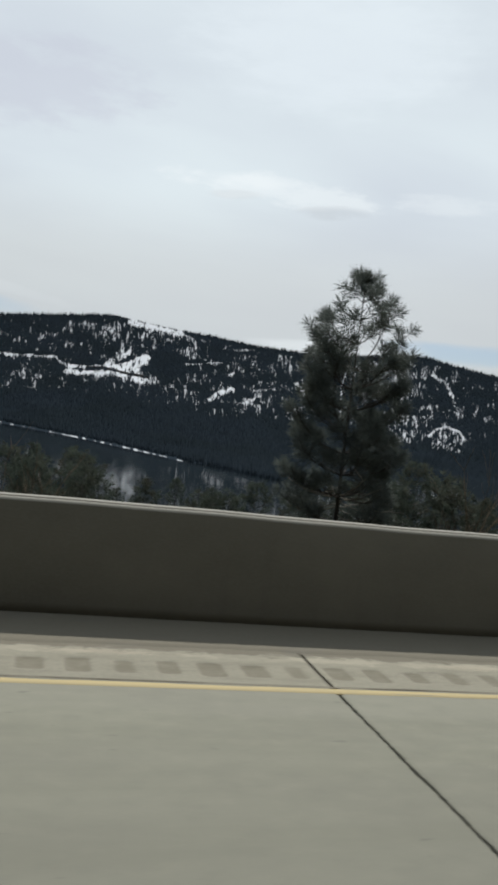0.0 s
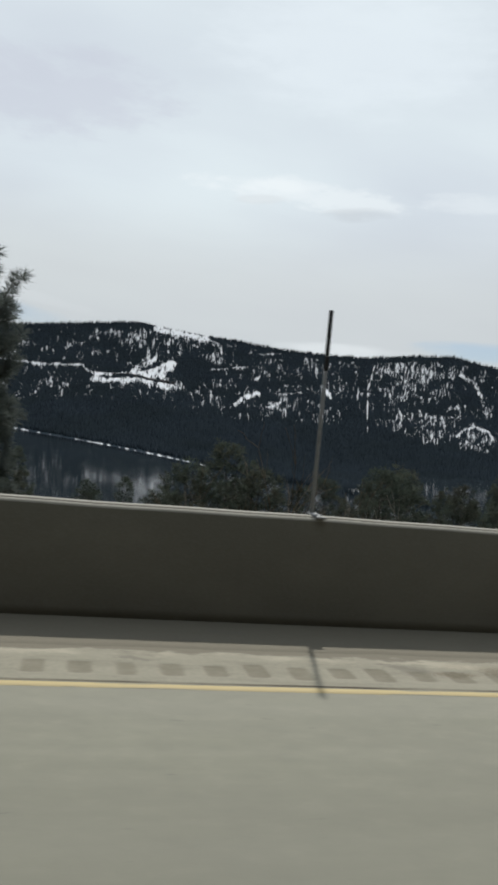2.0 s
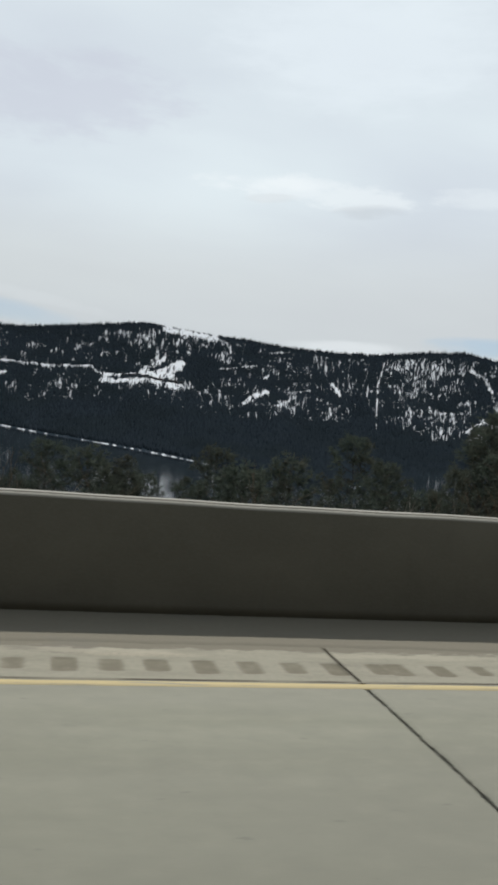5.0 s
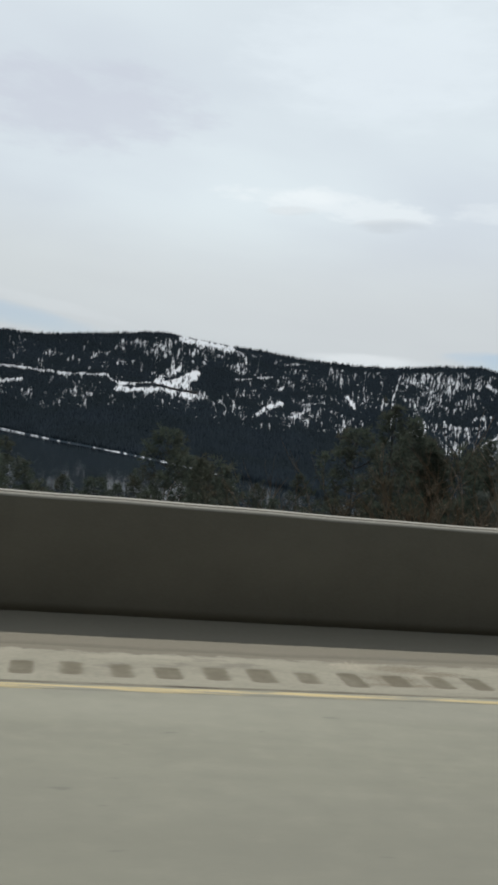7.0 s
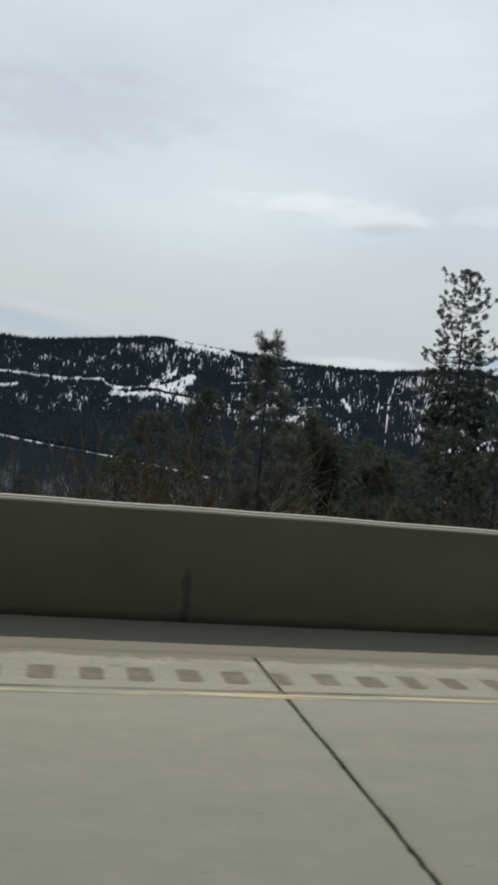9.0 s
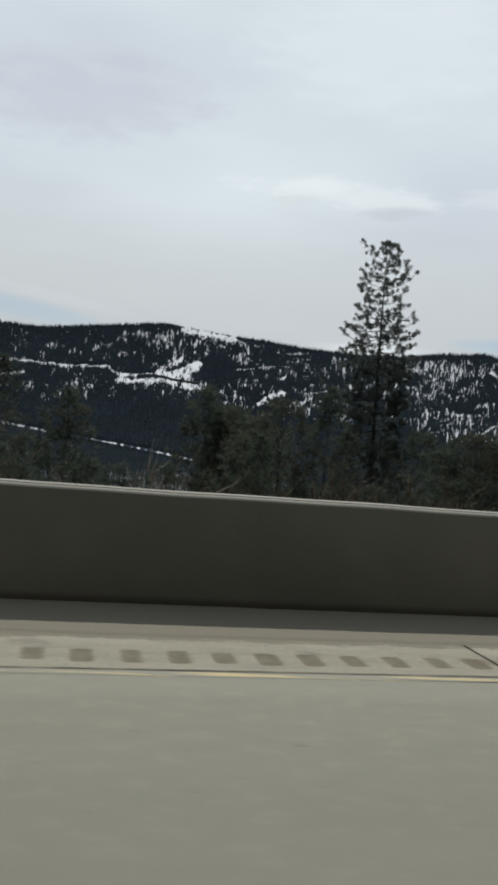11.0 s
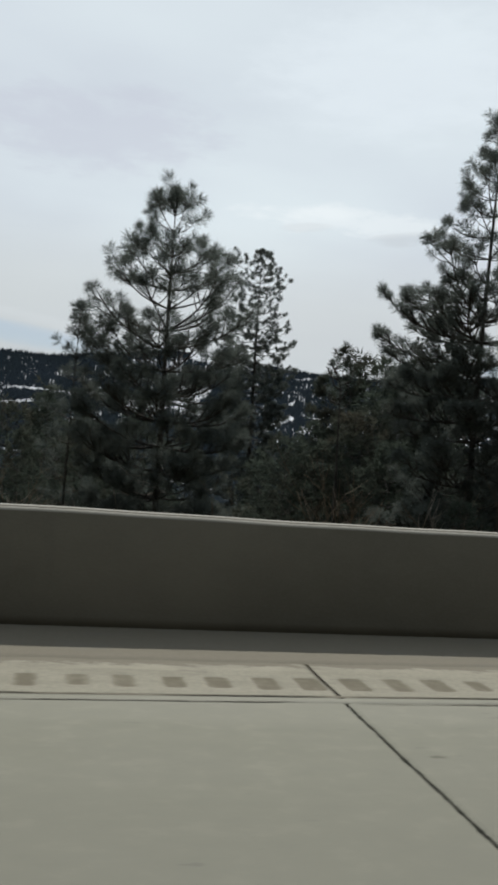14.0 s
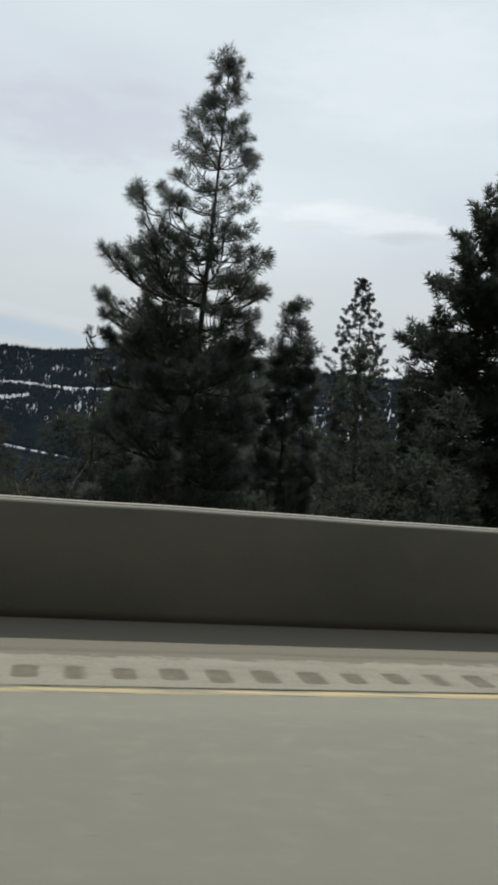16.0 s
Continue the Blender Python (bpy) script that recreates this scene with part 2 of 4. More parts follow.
def barrier_colour(gr, where):
    cloudy = gr.noise(gr.scaled(where, 0.35, 1.0, 0.5), 1.4, 5.0, 0.6)
    drip = gr.noise(gr.scaled(where, 3.0, 3.0, 0.25), 1.5, 4.0, 0.6)
    grain = gr.noise(where, 60.0, 3.0)
    c = gr.mix(gr.step(cloudy, 0.3, 0.7), (0.110, 0.103, 0.083), (0.150, 0.140, 0.113))
    c = gr.mix(gr.step(drip, 0.58, 0.76, 0.0, 0.2), c, (0.085, 0.078, 0.068))
    c = gr.mix(gr.step(grain, 0.35, 0.8, 0.0, 0.2), c, (0.20, 0.19, 0.165))
    sz = gr.node("ShaderNodeSeparateXYZ", {0: gr.node("ShaderNodeUVMap", uv_map="road").outputs[0]})
    waver = gr.math("ADD", sz.outputs[0], gr.math("MULTIPLY", gr.math("SUBTRACT", gr.noise(where, 6.0), 0.5), 0.12))
    for at_s, low, high, half in ((29.74, 0.0, 0.42, 0.045), (14.35, 0.30, 0.42, 0.05)):
        wide = gr.step(gr.math("ABSOLUTE", gr.math("SUBTRACT", waver, at_s)), half * 0.4, half, 1.0, 0.0)
        long = gr.math("MULTIPLY", gr.step(sz.outputs[1], low - 0.04, low + 0.04), gr.step(sz.outputs[1], high - 0.06, high + 0.06, 1.0, 0.0))
        c = gr.mix(gr.math("MULTIPLY", gr.math("MULTIPLY", wide, long), 0.55), c, (0.045, 0.041, 0.036))
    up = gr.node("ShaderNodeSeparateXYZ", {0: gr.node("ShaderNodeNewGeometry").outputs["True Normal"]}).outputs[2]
    # faces turned upward take a paler colour, standing for sunlight on the top
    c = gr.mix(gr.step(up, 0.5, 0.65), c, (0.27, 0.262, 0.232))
    return c, grain


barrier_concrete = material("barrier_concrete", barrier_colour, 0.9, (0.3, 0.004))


def paint_colour(gr, where):
    c, grain = pavement_colour(gr, where)
    uv = gr.node("ShaderNodeUVMap", uv_map="road").outputs[0]
    sn = gr.node("ShaderNodeSeparateXYZ", {0: uv})
    rub = gr.noise(gr.scaled(where, 0.6, 14.0, 1.0), 1.6, 6.0, 0.65)
    wear = gr.math("ADD", gr.step(sn.outputs[0], 14.0, 30.0, 0.0, 0.13), gr.step(sn.outputs[0], 39.3, 40.6, 0.0, 0.19))
    wear = gr.math("SUBTRACT", wear, gr.step(sn.outputs[0], 48.8, 51.2, 0.0, 0.26))
    wear = gr.math("SUBTRACT", wear, gr.math("MULTIPLY", gr.step(sn.outputs[0], 40.6, 40.9), gr.step(sn.outputs[0], 41.6, 41.9, 0.17, 0.0)))
    edge = gr.math("MULTIPLY", gr.math("ABSOLUTE", gr.math("SUBTRACT", sn.outputs[1], 4.62)), 2.6)
    left = gr.step(gr.math("ADD", gr.math("ADD", rub, wear), edge), 0.60, 0.70, 1.0, 0.0)
    return gr.mix(left, c, (0.40, 0.325, 0.165)), grain


yellow_paint = material("worn_yellow_paint", paint_colour, 0.7, (0.2, 0.003))
sealant = material("joint_sealant", lambda gr, w: gr.mix(gr.step(gr.noise(w, 25.0), 0.3, 0.7), (0.022, 0.021, 0.015), (0.062, 0.059, 0.044)), 0.8)


crack_dirt = material("crack_dirt", lambda gr, w: gr.mix(gr.step(gr.noise(gr.scaled(w, 1.0, 4.0, 1.0), 7.0, 5.0), 0.35, 0.65), (0.036, 0.033, 0.025), (0.12, 0.113, 0.088)), 0.9)
seam_dirt = material("seam_dirt", lambda gr, w: gr.mix(gr.step(gr.noise(gr.scaled(w, 0.5, 4.0, 1.0), 2.2, 5.0), 0.38, 0.62), (0.055, 0.043, 0.032), (0.20, 0.185, 0.145)), 0.9)
joint_silt = material("joint_silt", lambda gr, w: gr.mix(gr.step(gr.noise(w, 18.0), 0.3, 0.7), (0.075, 0.070, 0.056), (0.13, 0.121, 0.098)), 0.9)


def needle_colour(gr, where):
    pick = gr.node("ShaderNodeObjectInfo").outputs["Random"]
    island = gr.node("ShaderNodeNewGeometry").outputs["Random Per Island"]
    c = gr.mix(island, (0.080, 0.097, 0.090), (0.134, 0.154, 0.139))
    c = gr.mix(gr.math("MULTIPLY", pick, 0.4), c, (0.073, 0.088, 0.086))
    return gr.mix(gr.step(gr.noise(where, 0.9, 3.0), 0.55, 0.75, 0.0, 0.4), c, (0.085, 0.078, 0.050))


needles = material("pine_needles", needle_colour, 0.65, spec=0.15, thin=0.5)
# slope pines' needles: a darker copy of pine_needles, shade put into the colour
shaded_needles = material("dark_fir_needles", lambda gr, w: gr.mix(gr.step(gr.noise(w, 0.7, 3.0), 0.4, 0.75), gr.mix(gr.node("ShaderNodeNewGeometry").outputs["Random Per Island"], (0.050, 0.064, 0.053), (0.078, 0.097, 0.077)), gr.mix(gr.node("ShaderNodeObjectInfo").outputs["Random"], (0.048, 0.053, 0.043), (0.074, 0.066, 0.050))), 0.75, spec=0.05, thin=0.5)
bark = material("pine_bark", lambda gr, w: (gr.mix(gr.step(gr.noise(gr.scaled(w, 1, 1, 0.25), 9.0, 5.0), 0.35, 0.7), (0.036, 0.034, 0.031), (0.080, 0.073, 0.066)), gr.noise(gr.scaled(w, 1, 1, 0.3), 14.0)), 0.9, (0.6, 0.02))
dead_wood = material("dead_wood", lambda gr, w: gr.mix(gr.noise(w, 6.0), (0.16, 0.14, 0.12), (0.34, 0.31, 0.27)), 0.85)
# distant conifers: the blue of the hazy air is mixed into their colour
hazed_needles = material("forest_conifers", lambda gr, w: gr.mix(gr.step(gr.noise(gr.scaled(w, 1.0, 1.0, 2.0), 0.006, 4.0, 0.6), 0.3, 0.7, 0.0, 0.5), gr.mix(gr.node("ShaderNodeNewGeometry").outputs["Random Per Island"], (0.016, 0.023, 0.032), (0.029, 0.040, 0.052)), (0.017, 0.024, 0.027)), 0.9, spec=0.0)


def brush_colour(gr, where):
    a = gr.noise(where, 0.35, 6.0, 0.65)
    b = gr.noise(where, 3.0, 5.0, 0.6)
    c = gr.mix(gr.step(a, 0.35, 0.65), (0.035, 0.036, 0.022), (0.085, 0.072, 0.045))
    return gr.mix(gr.step(b, 0.55, 0.8, 0.0, 0.5), c, (0.12, 0.10, 0.065)), b


hill_ground = material("brushy_ground", brush_colour, 0.95, (0.5, 0.1))


def mountain_colour(gr, where):
    snow = gr.node("ShaderNodeAttribute", attribute_name="snow").outputs["Fac"]
    speck = gr.noise(where, 0.09, 4.0, 0.7)
    snow = gr.step(gr.math("ADD", snow, gr.math("MULTIPLY", gr.math("SUBTRACT", speck, 0.5), 0.5)), 0.22, 0.98)
    # bare floor between the trees, tinted blue for haze over the lake
    hazed_floor = gr.mix(gr.noise(where, 0.03, 4.0), (0.015, 0.022, 0.031), (0.028, 0.038, 0.049))
    white = gr.mix(gr.noise(where, 0.02, 4.0), (0.52, 0.55, 0.60), (0.70, 0.73, 0.77))
    return gr.mix(snow, hazed_floor, white)


mountain_cover = material("snowy_forest_floor", mountain_colour, 0.95, spec=0.0)
water = material("dark_water", lambda gr, w: (gr.mix(gr.noise(w, 0.01), (0.008, 0.012, 0.016), (0.014, 0.02, 0.024)), gr.noise(gr.scaled(w, 1.0, 2.5, 1.0), 0.35, 5.0)), 0.07, (0.016, 0.1), 0.1)
galvanised = material("galvanised_steel", lambda gr, w: gr.mix(gr.noise(w, 25.0), (0.16, 0.165, 0.17), (0.30, 0.305, 0.31)), 0.7, metal=0.2)
shed_timber = material("dark_weathered_timber", lambda gr, w: gr.mix(gr.noise(gr.scaled(w, 0.3, 0.3, 2.0), 0.5), (0.012, 0.013, 0.015), (0.035, 0.035, 0.036)), 0.9)
house_wall = material("house_siding", lambda gr, w: gr.mix(gr.noise(gr.scaled(w, 0.2, 0.2, 4.0), 2.0), (0.10, 0.085, 0.07), (0.19, 0.165, 0.14)), 0.85)
snow_roof = material("snow_covered_roof", lambda gr, w: gr.mix(gr.noise(w, 0.8), (0.62, 0.65, 0.68), (0.82, 0.83, 0.85)), 0.7)
dark_glass = material("dark_window_glass", lambda gr, w: gr.mix(gr.noise(w, 3.0), (0.015, 0.018, 0.02), (0.03, 0.034, 0.038)), 0.1, spec=0.5)

# ---- plan: the road bends gently to the left; s runs along it, n to its left ----
BEND = 0.0016735


def plan(s, n, z=0.0):
    a = BEND * s
    return (math.sin(a) / BEND - n * math.sin(a), (1 - math.cos(a)) / BEND + n * math.cos(a), z)


def plan_np(s, n, z):
    a = BEND * s
    return np.stack([np.sin(a) / BEND - n * np.sin(a), (1 - np.cos(a)) / BEND + n * np.cos(a), z], -1)


def np_mesh(name, verts, faces, mat, smooth=False):
    """A mesh from arrays: verts (k, 3) and faces (m, 3) or (m, 4)."""
    verts, faces = np.asarray(verts, np.float32), np.asarray(faces, np.int32)
    me = bpy.data.meshes.new(name)
    k = faces.shape[1]
    me.vertices.add(len(verts))
    me.vertices.foreach_set("co", verts.ravel())
    me.loops.add(faces.size)
    me.loops.foreach_set("vertex_index", faces.ravel())
    me.polygons.add(len(faces))
    me.polygons.foreach_set("loop_start", np.arange(0, faces.size, k, dtype=np.int32))
    me.update(calc_edges=True)
    me.validate()
    if smooth:
        me.polygons.foreach_set("use_smooth", np.ones(len(me.polygons), bool))
    me.materials.append(mat)
    return me


def grid_faces(rows, cols):
    i = np.arange(rows * cols).reshape(rows, cols)
    return np.stack([i[:-1, :-1], i[:-1, 1:], i[1:, 1:], i[1:, :-1]], -1).reshape(-1, 4)


def part(name, bm, mat, parent=None, label=""):
    """Links a bmesh, or a mesh, as one object."""
    if isinstance(bm, bmesh.types.BMesh):
        me = bpy.data.meshes.new(name)
        bm.to_mesh(me)
        bm.free()
        me.materials.append(mat)
    else:
        me = bm
    ob = new(name, me)
    if parent is not None:
        ob.parent = parent
    if label:
        tagged(ob, label)
    return ob


def box_bm(x0, x1, y0, y1, z0, z1, bevel=0.0):
    bm = bmesh.new()
    bmesh.ops.create_cube(bm, size=1.0, matrix=Matrix.LocRotScale(((x0 + x1) / 2, (y0 + y1) / 2, (z0 + z1) / 2), None, (x1 - x0, y1 - y0, z1 - z0)))
    if bevel:
        bmesh.ops.bevel(bm, geom=bm.edges[:], offset=bevel, segments=2, affect="EDGES")
    return bm


def road_uv(me, s, n):
    """Stores (s, n) of every vertex as the map "road"."""
    uv = me.uv_layers.new(name="road")
    idx = np.empty(len(me.loops), np.int32)
    me.loops.foreach_get("vertex_index", idx)
    uv.data.foreach_set("uv", np.stack([s[idx], n[idx]], -1).astype(np.float32).ravel())


# ---- ground, lake and mountain ----
LAKE = -40.0


def side_slope(n):
    """Height of the natural ground beside the road, plus an added skylight-blocking hill behind."""
    # the rise below n = -14 is never in view; it cuts the skylight
    return np.interp(n, [-400, -120, -40, -14, -10.5, -9.6, 6.0, 6.5, 9, 12, 18, 30, 60, 110, 150, 260, 3200],
                     [150, 62, 22, 1.5, -0.5, -0.6, -0.6, -0.3, -0.7, -1.5, -3.0, -5.6, -12.5, -27, -41, -46, -46])


s_line = np.concatenate([np.linspace(-3000, -80, 24), np.linspace(-60, 140, 101), np.linspace(160, 3200, 24)])
n_line = np.concatenate([np.linspace(-400, -14, 24), [-10.5, -9.6, 6.0, 6.45], np.linspace(7, 60, 50), np.linspace(66, 260, 30), np.linspace(350, 3200, 12)])
gs, gn = np.meshgrid(s_line, n_line, indexing="ij")
gz = side_slope(gn)
lump = np.array([noise.noise(Vector((a * 0.13, b * 0.13, 0.0))) + 0.5 * noise.noise(Vector((a * 0.4, b * 0.4, 3.0))) for a, b in zip(gs.ravel(), gn.ravel())]).reshape(gs.shape)
gz = gz + lump * np.interp(gn, [-400, -14, -12, 6.6, 10, 30, 120, 150], [4, 0.4, 0.0, 0.0, 0.25, 0.8, 1.5, 0.5])
bent = plan_np(np.clip(gs, -160, 160), gn, gz) + np.stack([np.cos(BEND * np.clip(gs, -160, 160)), np.sin(BEND * np.clip(gs, -160, 160)), 0 * gs], -1) * (gs - np.clip(gs, -160, 160))[..., None]
ground = tagged(new("ground", np_mesh("ground", bent.reshape(-1, 3), grid_faces(*gs.shape), hill_ground, True)), "dark brushy hillside falling from the road to the lake, with an added unseen hill behind", "ground", kind="structure")

bm = bmesh.new()
bm.faces.new([bm.verts.new(v) for v in ((-2600, 100, LAKE), (2600, 100, LAKE), (2600, 3000, LAKE), (-2600, 3000, LAKE))])
lake = tagged(part("water", bm, water), "dark still lake below the road with faint reflections", "lake", kind="structure")


def ridge_el(az):
    """Elevation in degrees of the ridge seen from the road, by azimuth in degrees."""
    return np.interp(az, [-50, -30, -16, -10.5, -6.5, -3, 2, 4.5, 8, 12, 16, 18.5, 22, 24.5, 27, 30, 36, 46, 60],
                     [3.0, 4.4, 5.2, 5.2, 5.22, 5.7, 6.4, 6.15, 5.85, 5.45, 5.3, 5.36, 5.75, 5.9, 5.4, 4.9, 4.3, 3.6, 2.6])


def shore_el(az):
    return -np.interp(az, [-60, -10, -5, 0, 5, 9, 20, 34, 60], [1.0, 1.42, 2.06, 2.57, 3.20, 3.76, 5.1, 6.35, 7.0])


HERE = np.array([22.0, 0.0, 1.56])                # about the middle of the way
RIDGE_R = 2550.0


def mountain_place(az, u):
    """The slope from the shore (u = 0) to the ridge (u = 1)."""
    e0, e1 = shore_el(az), ridge_el(az)
    r0 = (LAKE - HERE[2]) / np.tan(np.radians(e0))
    el = e0 + (e1 - e0) * u
    r = r0 + (RIDGE_R - r0) * np.minimum(u, 1.0) + np.maximum(u - 1, 0) * 3000
    el = np.where(u > 1, e1 - (u - 1) * 8, el)
    a = np.radians(az)
    return np.stack([HERE[0] + r * np.sin(a), HERE[1] + r * np.cos(a), HERE[2] + r * np.tan(np.radians(el))], -1), el


def fbm(x, y, seed, octaves=4):
    """Smooth value noise on arrays, about -1 to 1."""
    rng = np.random.RandomState(seed)
    out, amp = np.zeros_like(x), 1.0
    for _ in range(octaves):
        table = rng.rand(256, 256) * 2 - 1
        xi, yi = np.floor(x).astype(int), np.floor(y).astype(int)
        fx, fy = x - xi, y - yi
        fx, fy = fx * fx * (3 - 2 * fx), fy * fy * (3 - 2 * fy)
        t = lambda i, j: table[i % 256, j % 256]
        out += amp * ((t(xi, yi) * (1 - fx) + t(xi + 1, yi) * fx) * (1 - fy) + (t(xi, yi + 1) * (1 - fx) + t(xi + 1, yi + 1) * fx) * fy)
        x, y, amp = x * 2.03 + 7, y * 2.03 + 3, amp * 0.5
    return out / 1.6


def blob(az, el, a0, e0, wa, we, tilt=0.0):
    """1 inside an ellipse round (a0, e0), falling to 0 outside."""
    x, y = az - a0, el - e0 - tilt * (az - a0)
    return np.clip(1.6 - np.sqrt((x / wa) ** 2 + (y / we) ** 2) * 1.1, 0, 1)


def strip(az, el, wide, *line):
    """1 along a broken line of (azimuth, elevation) points, falling to 0 beyond its half width."""
    best = np.full_like(az, 9.0)
    for (a0, e0), (a1, e1) in zip(line, line[1:]):
        da, de = a1 - a0, e1 - e0
        t = np.clip(((az - a0) * da + (el - e0) * de) / (da * da + de * de), 0, 1)
        best = np.minimum(best, np.hypot(az - a0 - t * da, el - e0 - t * de))
    return np.clip(1.5 - best / wide, 0, 1)


def streaks(az, el):
    """Upright streaks of open ground between the trees."""
    return fbm(az * 17.0, el * 3.4, 9, 2) + 0.6 * fbm(az * 2.2, el * 2.4, 15, 2)


_a, _e = np.meshgrid(np.linspace(-12, 30, 300), np.linspace(-1, 6, 120))
STREAK_SCALE = np.sort(streaks(_a, _e).ravel())


def openness(az, el):
    """How open the wood is on the mountain: 0 closed forest, 1 a bare snowy clearing."""
    bare, thin = np.zeros_like(az), np.zeros_like(az)
    for full, wide, *line in (
            # the ski-run clearing, below and above the shed
            (1.0, 0.25, (-1.0, 1.92), (1.0, 2.10), (3.0, 2.12), (4.6, 2.02)), (1.0, 0.26, (1.7, 2.66), (3.2, 2.98), (4.35, 3.52)), (1.0, 0.26, (2.4, 2.60), (3.9, 2.72)), (1.0, 0.2, (3.0, 2.95), (4.65, 3.72)),
            (0.9, 0.13, (-0.9, 2.45), (0.3, 2.55), (1.5, 2.62)), (0.85, 0.22, (1.7, 2.9), (2.5, 3.45), (3.3, 3.95)),
            # the bare crest and the spur that runs down from it
            (1.0, 0.28, (3.3, 6.05), (5.1, 5.86), (6.8, 5.66)), (0.9, 0.10, (6.8, 5.72), (7.6, 5.5), (7.95, 5.1), (8.0, 4.8)),
            # the track along the slope and the field under it
            (0.95, 0.115, (-9.6, 2.70), (-5.3, 2.74), (-3.4, 2.86), (-1.8, 2.9), (-1.2, 2.45), (-0.9, 2.2)), (0.95, 0.17, (-10.2, 1.68), (-9.0, 1.68), (-7.6, 1.86)),
            # small cuts across the middle
            (0.9, 0.08, (7.2, 3.6), (8.6, 3.8), (9.9, 4.05)), (0.75, 0.08, (10.8, 5.0), (12.2, 5.15)), (0.85, 0.08, (10.5, 3.2), (10.9, 3.5)),
            (0.95, 0.22, (9.2, 1.3), (10.1, 1.95), (10.8, 2.3)), (0.9, 0.09, (12.4, 2.3), (13.9, 2.4)), (0.8, 0.18, (11.7, 1.25), (12.7, 1.95)), (0.85, 0.16, (15.4, 3.1), (16.1, 2.2)),
            # the further shoulder: the straight cut, the gully and the round knoll
            (0.85, 0.055, (19.1, 4.9), (18.7, 3.2), (18.8, 0.0)), (0.75, 0.15, (25.1, 4.7), (26.1, 4.2), (26.9, 2.6), (27.05, 1.9)),
            (1.0, 0.13, (25.0, 0.45), (25.6, 0.92), (26.4, 1.08), (27.2, 0.9), (27.7, 0.45)), (0.75, 0.1, (22.6, 1.6), (24.7, 1.75))):
        bare = np.maximum(bare, full * strip(az, el, wide, *line))
    for much, a0, e0, wa, we, tilt in (
            (0.50, 3.6, 5.35, 3.6, 0.42, -0.05), (0.50, 2.2, 4.9, 1.9, 0.75, 0.0), (0.62, 0.5, 5.4, 1.6, 0.18, 0.03), (0.62, -5.8, 4.0, 0.9, 0.2, 0.1), (0.66, -2.7, 4.35, 1.0, 0.3, 0.2), (0.8, -1.0, 3.92, 0.5, 0.16, 0.0),
            (0.72, 3.0, 4.1, 0.9, 0.5, 0.6), (0.46, -5.0, 1.0, 3.2, 0.75, 0.0), (0.85, 5.7, 2.0, 1.2, 0.28, -0.2), (0.55, 1.5, 1.55, 2.4, 0.35, 0.0), (0.76, 12.6, 1.6, 1.4, 0.5, 0.3), (0.68, 15.9, 0.95, 1.1, 0.6, 0.2),
            (0.46, 11.0, 1.2, 6.0, 0.95, 0.0), (0.42, 12.5, 4.2, 4.2, 0.8, 0.0), (0.45, 8.2, 4.5, 1.6, 0.6, 0.0), (0.74, 21.8, 4.75, 2.9, 0.7, 0.0), (0.58, 22.3, 3.4, 2.9, 0.9, 0.0), (0.74, 22.6, 0.8, 2.3, 1.1, 0.0),
            (0.78, 26.35, 0.2, 1.3, 0.75, 0.0), (0.5, 26.0, 2.2, 2.0, 0.5, 0.0), (0.5, 16.8, 3.0, 1.5, 0.8, 0.0)):
        thin = np.maximum(thin, much * np.clip(blob(az, el, a0, e0, wa, we, tilt) * 1.4, 0, 1))
    thin = np.maximum(thin, np.interp(el, [-0.9, 0.2, 1.0, 5.0], [0.03, 0.16, 0.29, 0.30]))
    thin = thin * (1 - blob(az, el, 5.9, 3.5, 1.3, 0.8)) * (1 - 0.8 * blob(az, el, 26.0, 3.0, 0.6, 0.6))
    thin = thin * np.clip((ridge_el(az) - el) / 0.35, 0.1, 1)
    bare = np.maximum(bare, np.maximum(blob(az, el, 3.35, 2.88, 1.15, 0.46, 0.38), blob(az, el, -0.5, 2.02, 0.6, 0.26)))
    rough = fbm(az * 5.0, el * 6.0, 5)
    share = np.searchsorted(STREAK_SCALE, streaks(az, el)) / len(STREAK_SCALE)
    gaps = np.clip((share - (1 - 0.9 * thin)) * 3.0, 0, 0.72)
    return np.clip(np.maximum(np.where(bare > 0.03, bare * 1.35 - 0.25 + 0.7 * rough + 0.6 * (share - 0.5), 0), gaps), 0, 1)


az_line = np.concatenate([np.linspace(-60, -14, 93)[:-1], np.linspace(-14, 33, 940), np.linspace(33, 60, 55)[1:]])
u_line = np.concatenate([np.linspace(0, 1, 130), [1.02, 1.06, 1.15, 1.4]])
maz, mu = np.meshgrid(az_line, u_line, indexing="ij")
mplace, mel = mountain_place(maz, mu)
fold = fbm(maz * 0.5, mu * 4.0, 21) * np.sin(np.clip(mu, 0, 1) * math.pi)
mplace[..., 2] += fold * 9.0
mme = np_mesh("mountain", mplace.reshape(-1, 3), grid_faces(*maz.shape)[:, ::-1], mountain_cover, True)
open_now = openness(maz, mel)
band = np.exp(-((mu - 0.008) / 0.009) ** 2) * (0.50 + 0.95 * fbm(maz * 4.0, mu * 0 + 2, 31)) * np.interp(maz, [-14, 12, 19, 24], [1, 1, 0.75, 0.2])
snow_cover = np.clip(np.maximum(open_now * 1.15 - 0.02, band), 0, 1)
at = mme.attributes.new("snow", "FLOAT", "POINT")
at.data.foreach_set("value", snow_cover.ravel().astype(np.float32))
mountain = tagged(new("mountain", mme), "long forested mountain with snowy clearings across the lake", "mountain", kind="structure")


